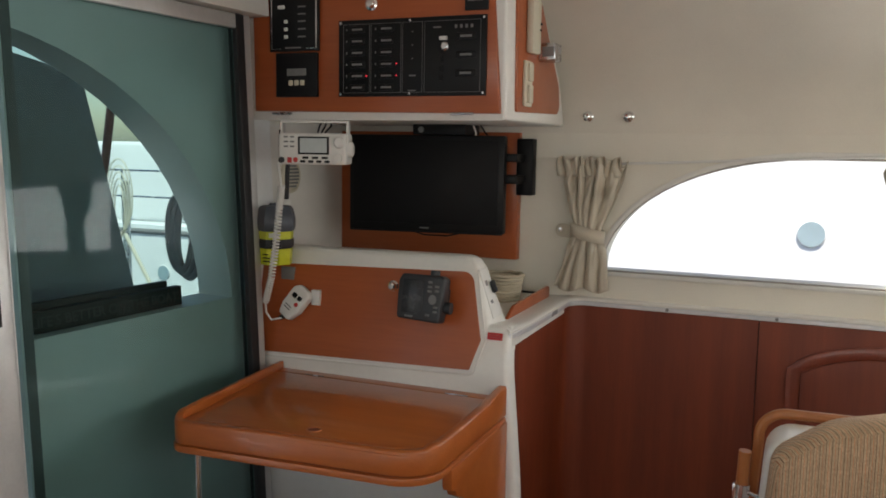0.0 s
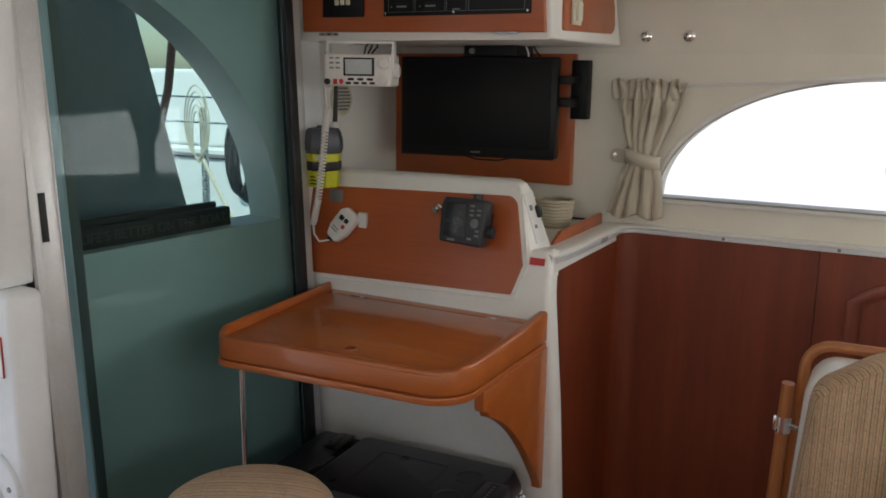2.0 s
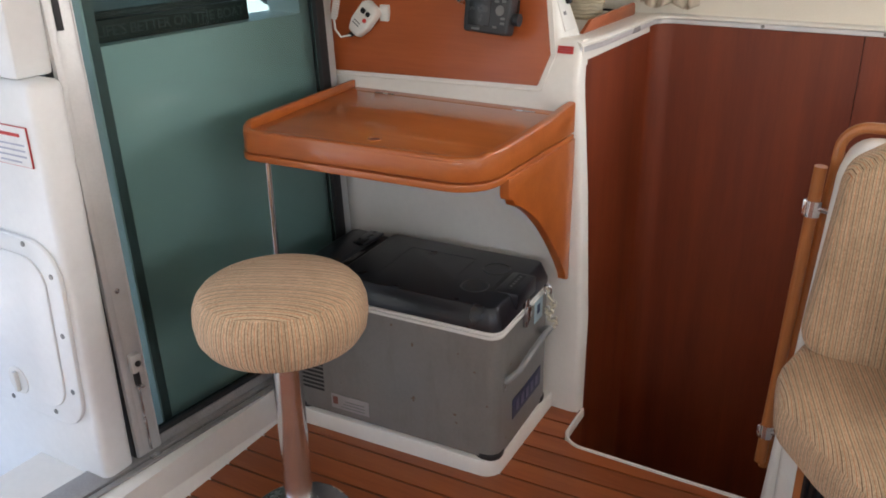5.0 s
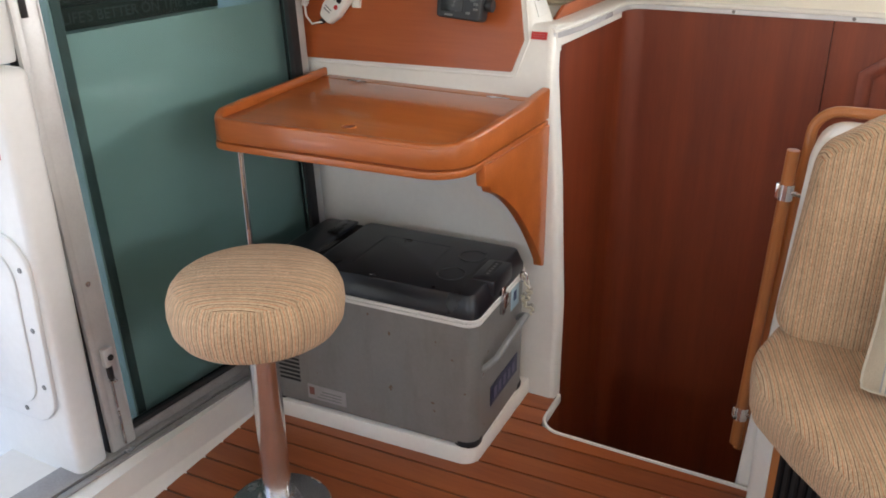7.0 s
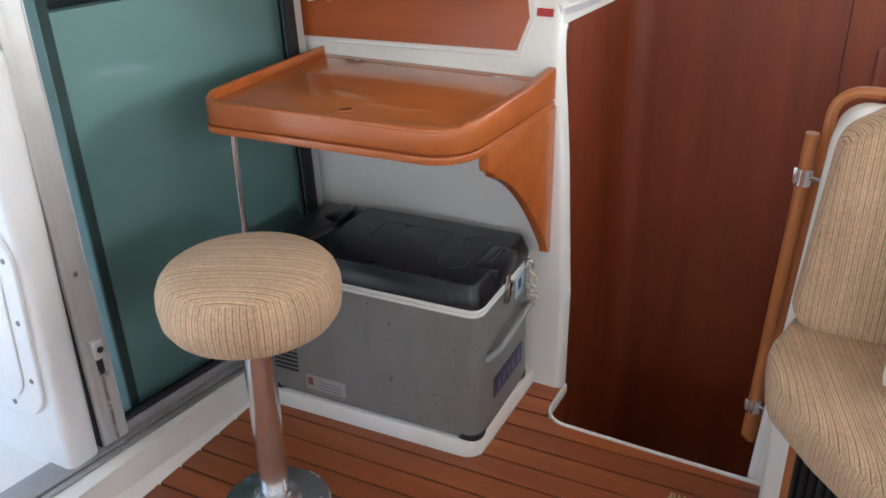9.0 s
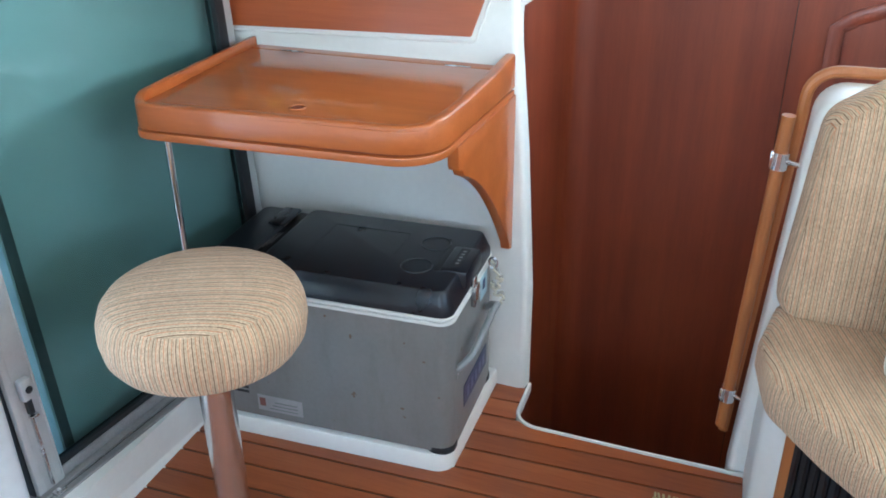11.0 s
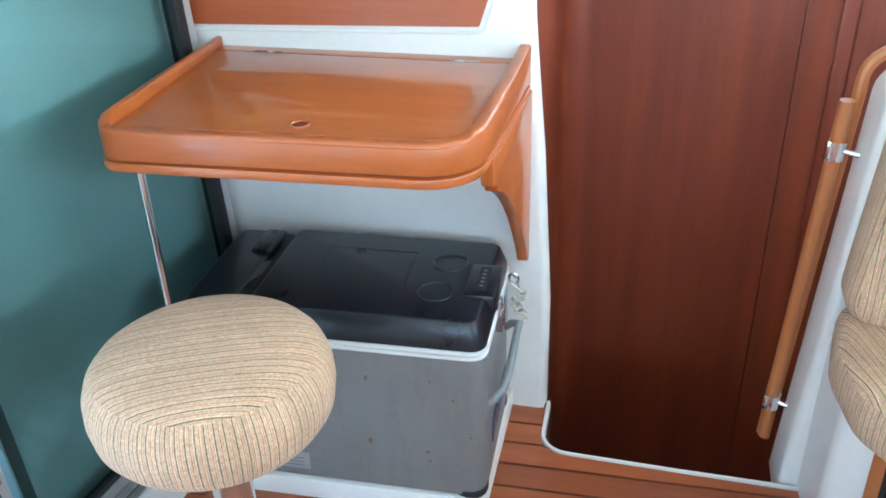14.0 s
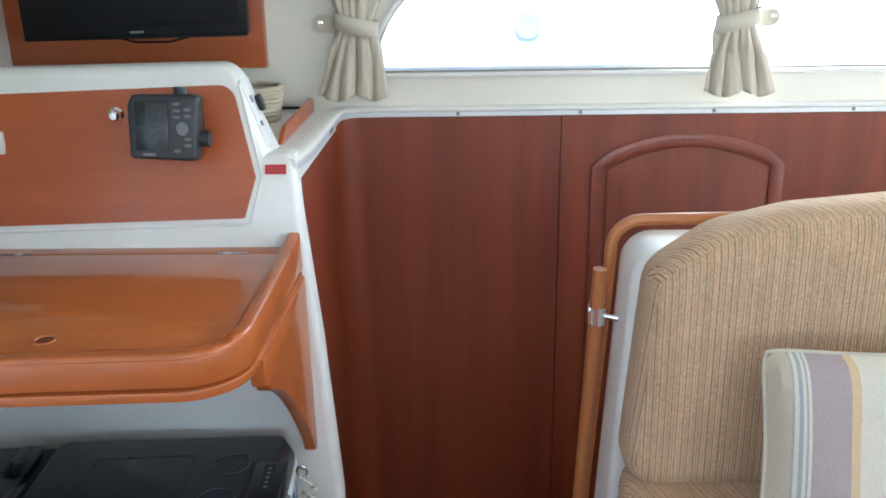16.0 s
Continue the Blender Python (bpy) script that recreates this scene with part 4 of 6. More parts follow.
button = tagged(solid("curtain_stud", lathe([(0.017, 0), (0.017, 0.004), (0.012, 0.007), (0.011, 0.012), (0.007, 0.014), (0, 0.0145)], (0, 0, 0), 20, "y"), CHROME), "round chrome stud on the cream liner", "stud", "chrome studs")
button.location = (-0.143, HULL_Y - 0.012, 1.653)
copy_thing(button, Matrix.Translation((-0.014, HULL_Y - 0.012, 1.653)))


def curtain(cx, mirror, label):
    th = thing("curtain", (cx, 3.16, 1.09), label, "curtain", "tied curtains")
    bm = bmesh.new()
    rows, nz, ns = [], 40, 110
    for i in range(nz + 1):
        w = i / nz
        z = 1.505 - 0.408 * w
        tie = math.exp(-((z - 1.285) / 0.06) ** 2)
        half = 0.108 - 0.064 * math.exp(-max(0, (z - 1.285) / 0.11) ** 1.5) if z > 1.285 else 0.044 + 0.046 * ((1.285 - z) / 0.185) ** 0.85
        mid = mirror * (0.012 + 0.017 * max(0, (z - 1.29) / 0.2) ** 1.4 - 0.02 * max(0, (1.27 - z) / 0.18))
        row = []
        for k in range(ns + 1):
            s = 2 * k / ns - 1
            ph = s * (17.0 if z > 1.3 else 17.0 - 5.0 * min(1, (1.3 - z) / 0.1)) + 0.9 * math.sin(3.1 * s + 1.0) + 0.8 * math.sin(w * 4 + 5 * s)
            amp = (0.013 + 0.008 * max(0, (z - 1.33) / 0.18)) * (1 - 0.55 * tie) * (0.75 + 0.5 * noise.noise(Vector((s * 2.2, w * 2, cx))))
            crumple = 0.015 * noise.noise(Vector((s * 9 + cx, z * 16, 2.0))) * (2.0 if z > 1.4 else 0.5)
            hem = 0.009 * math.sin(s * 6 + 1) * (w ** 8) + 0.010 * math.sin(s * 15 + 2 * cx) * max(0, 1 - w * 9)
            row.append(bm.verts.new((cx + mid + half * s + 0.004 * math.cos(ph), 3.158 + amp * math.sin(ph) + crumple - 0.018 * (1 - s * s) * (0.6 + tie * 0.6), z + hem)))
        rows.append(row)
    for r0, r1 in zip(rows, rows[1:]):
        for k in range(ns):
            bm.faces.new((r0[k], r0[k + 1], r1[k + 1], r1[k]))
    cloth = part("cloth", bm, CURTAIN, th, smooth=80)
    bm = bmesh.new()
    rows = []
    for i in range(9):
        z = 1.522 - 0.06 * i / 8
        row = []
        for k in range(161):
            s = k / 80 - 1
            ph = 30 * s + 1.6 * math.sin(4.3 * s + cx) + 0.9 * math.sin(0.6 * i + 7 * s)
            gather = 0.006 + 0.009 * (1 - i / 8) + 0.004 * noise.noise(Vector((5 * s, i * 0.3, cx)))
            row.append(bm.verts.new((cx + mirror * 0.012 + 0.104 * s + 0.004 * math.cos(ph), 3.136 + gather * math.sin(ph) + 0.012 * (i / 8), z + 0.006 * math.sin(0.5 * ph + 1) * (1 - i / 8))))
        rows.append(row)
    for r0, r1 in zip(rows, rows[1:]):
        for k in range(160):
            bm.faces.new((r0[k], r0[k + 1], r1[k + 1], r1[k]))
    head = part("heading", bm, CURTAIN, th, "ruffled heading", smooth=80)
    rim_ = head.modifiers.new("thickness", "SOLIDIFY")
    rim_.thickness = 0.0015
    sol = cloth.modifiers.new("thickness", "SOLIDIFY")
    sol.thickness = 0.0015
    band = []
    for k in range(25):
        a = 2 * math.pi * k / 24
        band.append((cx + mirror * 0.012 + 0.056 * math.cos(a), 3.146 + 0.036 * math.sin(a), 1.283 - 0.012 * mirror * math.cos(a)))
    bm = bmesh.new()
    lo, hi = [bm.verts.new((p[0], p[1], p[2] - 0.021)) for p in band[:-1]], [bm.verts.new((p[0] * 1.0, p[1], p[2] + 0.021)) for p in band[:-1]]
    for k in range(24):
        j = (k + 1) % 24
        bm.faces.new((lo[k], lo[j], hi[j], hi[k]))
    tieb = part("tie_back", bm, CURTAIN, th, "cloth tie-back")
    sol = tieb.modifiers.new("thickness", "SOLIDIFY")
    sol.thickness = 0.003
    tab = part("tie_tab", prism(rounded([(cx - mirror * 0.05, 1.262), (cx - mirror * 0.10, 1.266), (cx - mirror * 0.10, 1.312), (cx - mirror * 0.05, 1.304)], [0, 0.02, 0.02, 0]), "y", 3.172, 3.176), CURTAIN, th)
    part("snap", lathe([(0.008, 0), (0.007, 0.004), (0, 0.005)], (cx - mirror * 0.083, 3.172, 1.288), 14, "y"), CHROME, tab)
    return th


curtain(-0.135, 1, "gathered cream cloth curtain tied back beside the window")
curtain(0.845, -1, "gathered cream cloth curtain tied back across the window")
part("rail", tube([(-0.24, 3.185, 1.497), (0.1, 3.185, 1.511), (0.41, 3.185, 1.527), (0.8, 3.185, 1.545), (2.6, 3.185, 1.548)], 0.004, 8), WHITEP, thing("curtain_rail", (0.8, 3.185, 1.55), "thin white curtain rail above the window", "curtain rail"))

# ---- nav station details ----
FRONT_Y = 2.566


def on_front(name, parent, x0, x1, z0, z1, y0, y1, material, r=0.001, label=""):
    return part(name, box(x0, x1, y0, y1, z0, z1, r), material, parent, label)


LEGEND = plain("grey_legend_print", (0.19, 0.19, 0.19), 0.5)
IVORY = plain("ivory_plastic", (0.66, 0.61, 0.48), 0.45, vary=0.03)
LEDRED, ln, ll, lb = nodes_of("red_indicator")
lb.inputs["Base Color"].default_value, lb.inputs["Emission Color"].default_value, lb.inputs["Emission Strength"].default_value = (0.4, 0.01, 0.02, 1), (1.0, 0.05, 0.08, 1), 0.8
sw = thing("switch_panel", (-0.493, FRONT_Y, 1.685), "black electrical switch panel with breakers and legends", "switch panel")
on_front("plate", sw, -0.716, -0.272, 1.683, 1.888, 2.560, 2.568, BLACK, 0.002)
for z in (1.690, 1.881):
    for x in (-0.709, -0.494, -0.279):
        part("screw", lathe([(0.004, 0), (0.0035, 0.002), (0, 0.0025)], (x, 2.560, z), 10, "y"), STEEL, sw)
for x0, x1 in ((-0.700, -0.617), (-0.613, -0.520), (-0.516, -0.456), (-0.450, -0.288)):
    bmf = box(x0, x1, 2.5592, 2.5598, 1.6925, 1.6933)
    for args in ((x0, x1, 1.8757, 1.8765), (x0, x0 + 0.0008, 1.6925, 1.8765), (x1 - 0.0008, x1, 1.6925, 1.8765)):
        box(args[0], args[1], 2.5592, 2.5598, args[2], args[3], bm=bmf)
    part("printed_frame", bmf, GREYP, sw)
for col in range(2):
    for row in range(6):
        x, z = -0.655 + col * 0.091, 1.862 - row * 0.031
        on_front("breaker", sw, x - 0.024, x + 0.024, z - 0.009, z + 0.009, 2.557, 2.560, BLACK, 0.002)
        on_front("legend", sw, x - 0.016, x + 0.016, z - 0.0025, z + 0.0025, 2.5562, 2.5568, LEGEND, 0)
        on_front("number", sw, x - 0.036, x - 0.033, z - 0.003, z + 0.003, 2.5592, 2.5598, LEGEND, 0)
for x, z in ((-0.626, 1.738), (-0.533, 1.769), (-0.533, 1.738)):
    part("indicator", lathe([(0.0022, 0), (0.002, 0.0015), (0, 0.002)], (x, 2.5585, z), 8, "y"), LEDRED, sw)
for z in (1.85, 1.815, 1.78):
    on_front("tick", sw, -0.488, -0.484, z, z + 0.003, 2.5592, 2.5598, LEGEND, 0)
on_front("legend", sw, -0.495, -0.475, 1.735, 1.739, 2.5592, 2.5598, LEGEND, 0)
on_front("legend", sw, -0.498, -0.474, 1.696, 1.699, 2.5592, 2.5598, LEGEND, 0)
on_front("legend", sw, -0.424, -0.402, 1.858, 1.862, 2.5592, 2.5598, LEGEND, 0)
for x in (-0.362, -0.347, -0.332, -0.317):
    on_front("mark", sw, x, x + 0.007, 1.856, 1.865, 2.5592, 2.5598, LEGEND, 0)
on_front("toggle", sw, -0.404, -0.382, 1.826, 1.836, 2.551, 2.560, WHITEP, 0.002, "white toggle")
part("selector_knob", lathe([(0.012, 0), (0.012, 0.006), (0.008, 0.009), (0, 0.009)], (-0.389, 2.560, 1.810), 8, "y"), STEEL, sw, "steel selector knob")
for k, z in enumerate((1.836, 1.789, 1.742)):
    on_front("breaker", sw, -0.358, -0.300, z - 0.010, z + 0.008, 2.557, 2.560, BLACK, 0.002)
    on_front("legend", sw, -0.345, -0.312, z - 0.004, z + 0.002, 2.5562, 2.5568, LEGEND, 0)
    if k:
        for dz in (0.012, -0.012):
            on_front("rocker", sw, -0.404, -0.394, z + dz - 0.008, z + dz + 0.008, 2.556, 2.560, BLACK, 0.002)

charger = thing("battery_monitor", (-0.85, FRONT_Y, 1.81), "black battery panel with white switches on the cabinet front", "control panel")
on_front("plate", charger, -0.935, -0.773, 1.81, 2.03, 2.559, 2.568, BLACK, 0.002)
for x0, x1, z0, z1 in ((-0.929, -0.925, 1.8185, 2.02), (-0.783, -0.779, 1.8185, 2.02), (-0.929, -0.895, 1.8165, 1.8185), (-0.815, -0.779, 1.8165, 1.8185)):
    on_front("silver_line", charger, x0, x1, z0, z1, 2.558, 2.5585, STEEL, 0)
for x, z, w in ((-0.893, 1.932, 0.022), (-0.878, 1.892, 0.011), (-0.878, 1.871, 0.011), (-0.878, 1.850, 0.011)):
    on_front("switch", charger, x - w / 2, x + w / 2, z - 0.005, z + 0.005, 2.553, 2.559, WHITEP, 0.002)
for z in (1.932, 1.912, 1.892, 1.871, 1.850):
    on_front("legend", charger, -0.84, -0.815, z - 0.002, z + 0.002, 2.558, 2.5586, GREYP, 0)
on_front("legend", charger, -0.882, -0.83, 1.818, 1.822, 2.558, 2.5586, LEGEND, 0)
on_front("legend", charger, -0.9, -0.83, 1.956, 1.961, 2.558, 2.5586, LEGEND, 0)

solar = thing("solar_regulator", (-0.84, FRONT_Y, 1.685), "black regulator with a small display and three keys", "regulator")
on_front("case", solar, -0.913, -0.777, 1.683, 1.806, 2.556, 2.568, BLACK, 0.003)
on_front("display", solar, -0.875, -0.812, 1.742, 1.762, 2.5545, 2.5562, GREYP, 0.0005)
for x in (-0.862, -0.843, -0.824):
    on_front("key", solar, x - 0.007, x + 0.007, 1.715, 1.730, 2.553, 2.556, IVORY, 0.002)
gauge = thing("tank_gauge", (-0.31, FRONT_Y, 1.90), "small black gauge with a grey display", "gauge")
on_front("case", gauge, -0.338, -0.275, 1.899, 1.96, 2.557, 2.567, BLACK, 0.002)
on_front("display", gauge, -0.329, -0.288, 1.922, 1.94, 2.5555, 2.5572, LEGEND, 0.0005)
lock = thing("push_lock", (-0.611, FRONT_Y, 1.93), "round chrome push lock on the cabinet front", "lock")
part("ring", lathe([(0.019, 0), (0.018, 0.006), (0.013, 0.008), (0.012, 0.016), (0.009, 0.019), (0, 0.019)], (-0.611, 2.568, 1.929), 24, "y"), CHROME, lock)
for x in (-0.885, -0.33):
    part("hinge", tube([(x - 0.032, 2.566, 1.637), (x + 0.032, 2.566, 1.637)], 0.004, 10), STEEL, upper, "steel hinge")

for ob in (sw, charger, solar, gauge, lock):
    ob.location.x += 0.014
sw.scale.x = 0.975

# gadgets on the cabinet side
SX0 = -0.208
phone = thing("intercom_handset", (SX0, 2.73, 1.81), "cream wall handset on the cabinet side", "handset")
part("cradle", box(SX0, SX0 + 0.022, 2.715, 2.79, 1.805, 1.955, 0.008), IVORY, phone)
part("key", box(SX0 + 0.022, SX0 + 0.025, 2.775, 2.787, 1.885, 1.892, 0.001), BLACK, phone)
part("key", box(SX0 + 0.022, SX0 + 0.025, 2.772, 2.780, 1.868, 1.874, 0.001), BLACK, phone)
swp = thing("light_switch", (SX0, 2.73, 1.66), "cream double rocker switch on the cabinet side", "switch")
part("plate", box(SX0, SX0 + 0.009, 2.695, 2.76, 1.662, 1.785, 0.004), IVORY, swp)
part("rocker", box(SX0 + 0.008, SX0 + 0.016, 2.712, 2.748, 1.73, 1.778, 0.003), IVORY, swp)
part("rocker", box(SX0 + 0.008, SX0 + 0.016, 2.712, 2.748, 1.672, 1.72, 0.003), IVORY, swp)
stereo = thing("remote_control_box", (SX0, 2.9, 1.79), "small grey remote display box", "control box")
part("case", box(SX0, SX0 + 0.05, 2.835, 2.90, 1.795, 1.845, 0.005), STEEL, stereo)
part("display", box(SX0 + 0.012, SX0 + 0.046, 2.832, 2.836, 1.806, 1.834, 0.001), GREYP, stereo)

# television: arm, plate, box above, cable
part("badge", moved(box(-0.648, -0.616, 2.9975, 2.9998, 1.283, 1.288), TV_M), GREYP, tv)
part("lip", moved(box(-0.90, -0.363, 2.994, 3.0, 1.270, 1.274, 0.0015), TV_M), BLACK, tv)
part("wall_plate", box(-0.37, -0.314, 3.155, 3.198, 1.395, 1.58, 0.004), BLACK, tv, "black wall plate")
part("arm", box(-0.42, -0.34, 3.07, 3.155, 1.435, 1.462, 0.003), BLACK, tv)
part("arm", box(-0.42, -0.34, 3.07, 3.155, 1.505, 1.53, 0.003), BLACK, tv)
part("mount", moved(box(-0.72, -0.40, 3.045, 3.085, 1.40, 1.54, 0.004), TV_M), BLACK, tv)
dec = thing("set_top_box", (-0.56, 3.0, 1.585), "flat black tuner box fixed under the cabinet", "tuner")
part("case", box(-0.66, -0.48, 2.97, 3.10, 1.588, 1.62, 0.003), BLACK, dec)
part("knob", lathe([(0.01, 0), (0.009, 0.006), (0, 0.006)], (-0.63, 2.97, 1.603), 12, "y"), GREYP, dec)
cable = thing("antenna_cable", (-0.45, 3.05, 1.55), "thin white and black cables behind the television", "cable")
part("wire", tube([(-0.475, 3.03, 1.618), (-0.47, 3.04, 1.598), (-0.48, 3.06, 1.56)], 0.003, 8), WHITEP, cable)
part("wire", tube([(-0.45, 3.03, 1.618), (-0.445, 3.05, 1.60), (-0.42, 3.08, 1.56)], 0.0025, 8), BLACK, cable)
part("wire", tube([(-0.70, 3.05, 1.27), (-0.65, 3.05, 1.258), (-0.57, 3.05, 1.258), (-0.52, 3.05, 1.27)], 0.0025, 8), BLACK, cable)

# marine radio hanging from the cabinet, with its microphone
radio = thing("marine_radio", (-0.775, 2.55, 1.49), "white marine radio in a bracket under the cabinet", "radio")
part("bracket", joined(joined(box(-0.885, -0.665, 2.56, 2.60, 1.612, 1.619, 0.001), box(-0.885, -0.878, 2.56, 2.60, 1.53, 1.612, 0.001)), box(-0.672, -0.665, 2.56, 2.60, 1.53, 1.612, 0.001)), WHITEP, radio)
part("case", box(-0.885, -0.668, 2.535, 2.66, 1.490, 1.582, 0.008, 3), WHITEP, radio)
part("display", box(-0.822, -0.722, 2.532, 2.536, 1.520, 1.572, 0.002), BLACK, radio)
part("lcd", box(-0.815, -0.729, 2.5305, 2.5325, 1.525, 1.567), plain("pale_lcd", (0.42, 0.46, 0.46), 0.3, vary=0.05), radio)
for k in range(3):
    part("key", box(-0.808 + k * 0.031, -0.788 + k * 0.031, 2.531, 2.536, 1.507, 1.514, 0.002), BLACK, radio)
for k in range(4):
    part("key", box(-0.815 + k * 0.026, -0.798 + k * 0.026, 2.531, 2.536, 1.496, 1.503, 0.002), BLACK, radio)
part("key", box(-0.856, -0.842, 2.531, 2.536, 1.495, 1.511, 0.002), RED, radio, "red key")
part("key", lathe([(0.008, 0), (0.007, 0.004), (0, 0.005)], (-0.830, 2.536, 1.504), 14, "y"), RED, radio, "red key")
part("jack", lathe([(0.009, 0), (0.009, 0.012), (0, 0.012)], (-0.874, 2.536, 1.503), 14, "y"), RUBBER, radio)
for k in range(3):
    for x in (-0.868, -0.848):
        part("slot", box(x, x + 0.014, 2.534, 2.536, 1.54 + k * 0.014, 1.545 + k * 0.014, 0.001), GREYP, radio)
part("knob", lathe([(0.018, 0), (0.017, 0.014), (0.012, 0.018), (0, 0.018)], (-0.690, 2.536, 1.556), 20, "y"), WHITEP, radio)
part("knob", lathe([(0.013, 0), (0.012, 0.012), (0, 0.014)], (-0.692, 2.536, 1.51), 20, "y"), WHITEP, radio)
part("side_knob", lathe([(0.022, 0), (0.022, 0.014), (0.016, 0.018), (0, 0.018)], (-0.668, 2.58, 1.535), 20, "x"), WHITEP, radio)
for dx in (0.0, 0.012, 0.024):
    part("wire", tube([(-0.775 + dx, 2.62, 1.585), (-0.765 + dx * 1.6, 2.60, 1.605), (-0.76 + dx, 2.63, 1.62)], 0.003, 6), RUBBER, radio)
part("side_knob", lathe([(0.008, 0), (0.008, 0.01), (0, 0.01)], (-0.892, 2.58, 1.583), 12, "x"), BLACK, radio)

radio.rotation_euler.z, radio.scale = radians(20), (0.88, 0.9, 0.96)
radio.location = (-0.772, 2.552, 1.494)

micr = thing("radio_microphone", (-0.846, 2.575, 1.04), "white fist microphone clipped to the console with a coiled cord", "microphone")
MIC_M = Matrix.Translation((-0.842, 2.566, 1.090)) @ Matrix.Rotation(radians(-16), 4, "X") @ Matrix.Rotation(radians(34), 4, "Y")
bm = prism(rounded([(-0.022, -0.052), (0.018, -0.052), (0.032, -0.015), (0.032, 0.04), (0.02, 0.052), (-0.02, 0.052), (-0.034, 0.035), (-0.034, -0.02)], 0.012, 4), "y", -0.014, 0.016, 0.008, 3)
part("body", moved(bm, MIC_M), WHITEP, micr)
part("grille", moved(box(-0.018, -0.002, -0.0165, -0.0135, 0.012, 0.026, 0.003), MIC_M), BLACK, micr)
part("grille", moved(box(0.003, 0.017, -0.0165, -0.0135, 0.014, 0.027, 0.003), MIC_M), BLACK, micr)
part("key", moved(lathe([(0.007, 0), (0.006, 0.003), (0, 0.004)], (0.012, -0.0135, 0.0), 12, "y"), MIC_M), RED, micr, "red key")
for k in range(2):
    part("legend", moved(box(-0.02, 0.006, -0.0150, -0.0138, -0.018 - k * 0.008, -0.015 - k * 0.008), MIC_M), LEGEND, micr)
part("strain_relief", moved(tube([(-0.004, 0.0, -0.05), (-0.012, 0.0, -0.068)], [0.009, 0.006], 12), MIC_M), RUBBER, micr)
part("clip", box(-0.80, -0.772, 2.582, 2.595, 1.085, 1.13, 0.002), WHITEP, micr)
coil = []
spine = [Vector(p) for p in ((-0.862, 2.512, 1.497), (-0.838, 2.49, 1.435), (-0.846, 2.49, 1.370), (-0.858, 2.49, 1.270), (-0.876, 2.492, 1.170), (-0.912, 2.515, 1.094), (-0.921, 2.53, 1.062), (-0.906, 2.535, 1.040), (-0.876, 2.552, 1.046))]
part("lead", tube([spine[0], spine[0].lerp(spine[1], 0.5), spine[1]], 0.003, 8), WHITEP, micr)
part("lead", tube(spine[5:], 0.003, 8), WHITEP, micr)
turns, steps = 44, 44 * 9
for i in range(steps + 1):
    w = i / steps * 4
    k = min(int(w), 3)
    p = spine[1 + k].lerp(spine[2 + k], w - k)
    a = 2 * math.pi * turns * i / steps
    coil.append(p + Vector((0.0085 * math.cos(a), 0.0085 * math.sin(a), 0)))
part("coiled_cord", tube(coil, 0.0028, 6), WHITEP, micr, "white coiled cord")

hand_vhf = thing("handheld_radio", (-0.93, 2.66, 1.24), "black aerial of a hand-held radio in its grey cup", "handheld radio")
part("aerial", tube([(-0.935, 2.66, 1.37), (-0.925, 2.655, 1.50)], [0.008, 0.006], 10), RUBBER, hand_vhf)
part("cup", lathe([(0.02, 1.345), (0.018, 1.375), (0.012, 1.385), (0, 1.385)], (-0.935, 2.66, 0), 16), WHITEP, hand_vhf)

epirb = thing("emergency_beacon", (-0.908, 2.565, 1.20), "yellow emergency beacon with a grey top in a black strap", "beacon")
EX, EY = -0.908, 2.565
EP = [(0.046, 1.202), (0.049, 1.25), (0.052, 1.305), (0, 1.305)]
part("body", lathe(EP, (EX, EY, 0), 8), YELLOW, epirb)
part("top", lathe([(0.054, 1.300), (0.058, 1.312), (0.058, 1.335), (0.052, 1.362), (0.044, 1.372), (0.02, 1.374), (0.018, 1.380), (0, 1.380)], (EX, EY, 0), 8), plain("slate_grey_plastic", (0.07, 0.08, 0.10), 0.45), epirb, "slate grey faceted top")
part("strap", lathe([(0.0505, 1.250), (0.0525, 1.256), (0.0530, 1.272), (0.0515, 1.277), (0, 1.277)], (EX, EY, 0), 8), RUBBER, epirb, "black strap")
part("buckle", box(EX + 0.018, EX + 0.048, EY - 0.054, EY - 0.040, 1.252, 1.275, 0.003), RUBBER, epirb)
part("sticker", box(EX + 0.008, EX + 0.040, EY - 0.0485, EY - 0.0455, 1.283, 1.296), WHITEP, epirb)
for k in range(3):
    part("print", box(EX - 0.012, EX + 0.016 - 0.006 * k, EY - 0.0505, EY - 0.046, 1.212 + 0.010 * k, 1.215 + 0.010 * k), BLACK, epirb)

spk = thing("wall_speaker", (-1.03, 2.84, 1.40), "round cream wall loudspeaker", "speaker")
part("rim", lathe([(0.056, 0), (0.054, 0.01), (0.045, 0.014), (0.043, 0.008), (0, 0.008)], (-1.03, 2.822, 1.448), 28, "x"), IVORY, spk)
for k in range(7):
    dz = -0.033 + k * 0.011
    w = math.sqrt(0.042 ** 2 - dz ** 2)
    part("slat", box(-1.022, -1.017, 2.822 - w, 2.822 + w, 1.448 + dz - 0.0033, 1.448 + dz + 0.0033, 0.001), GREYP, spk)

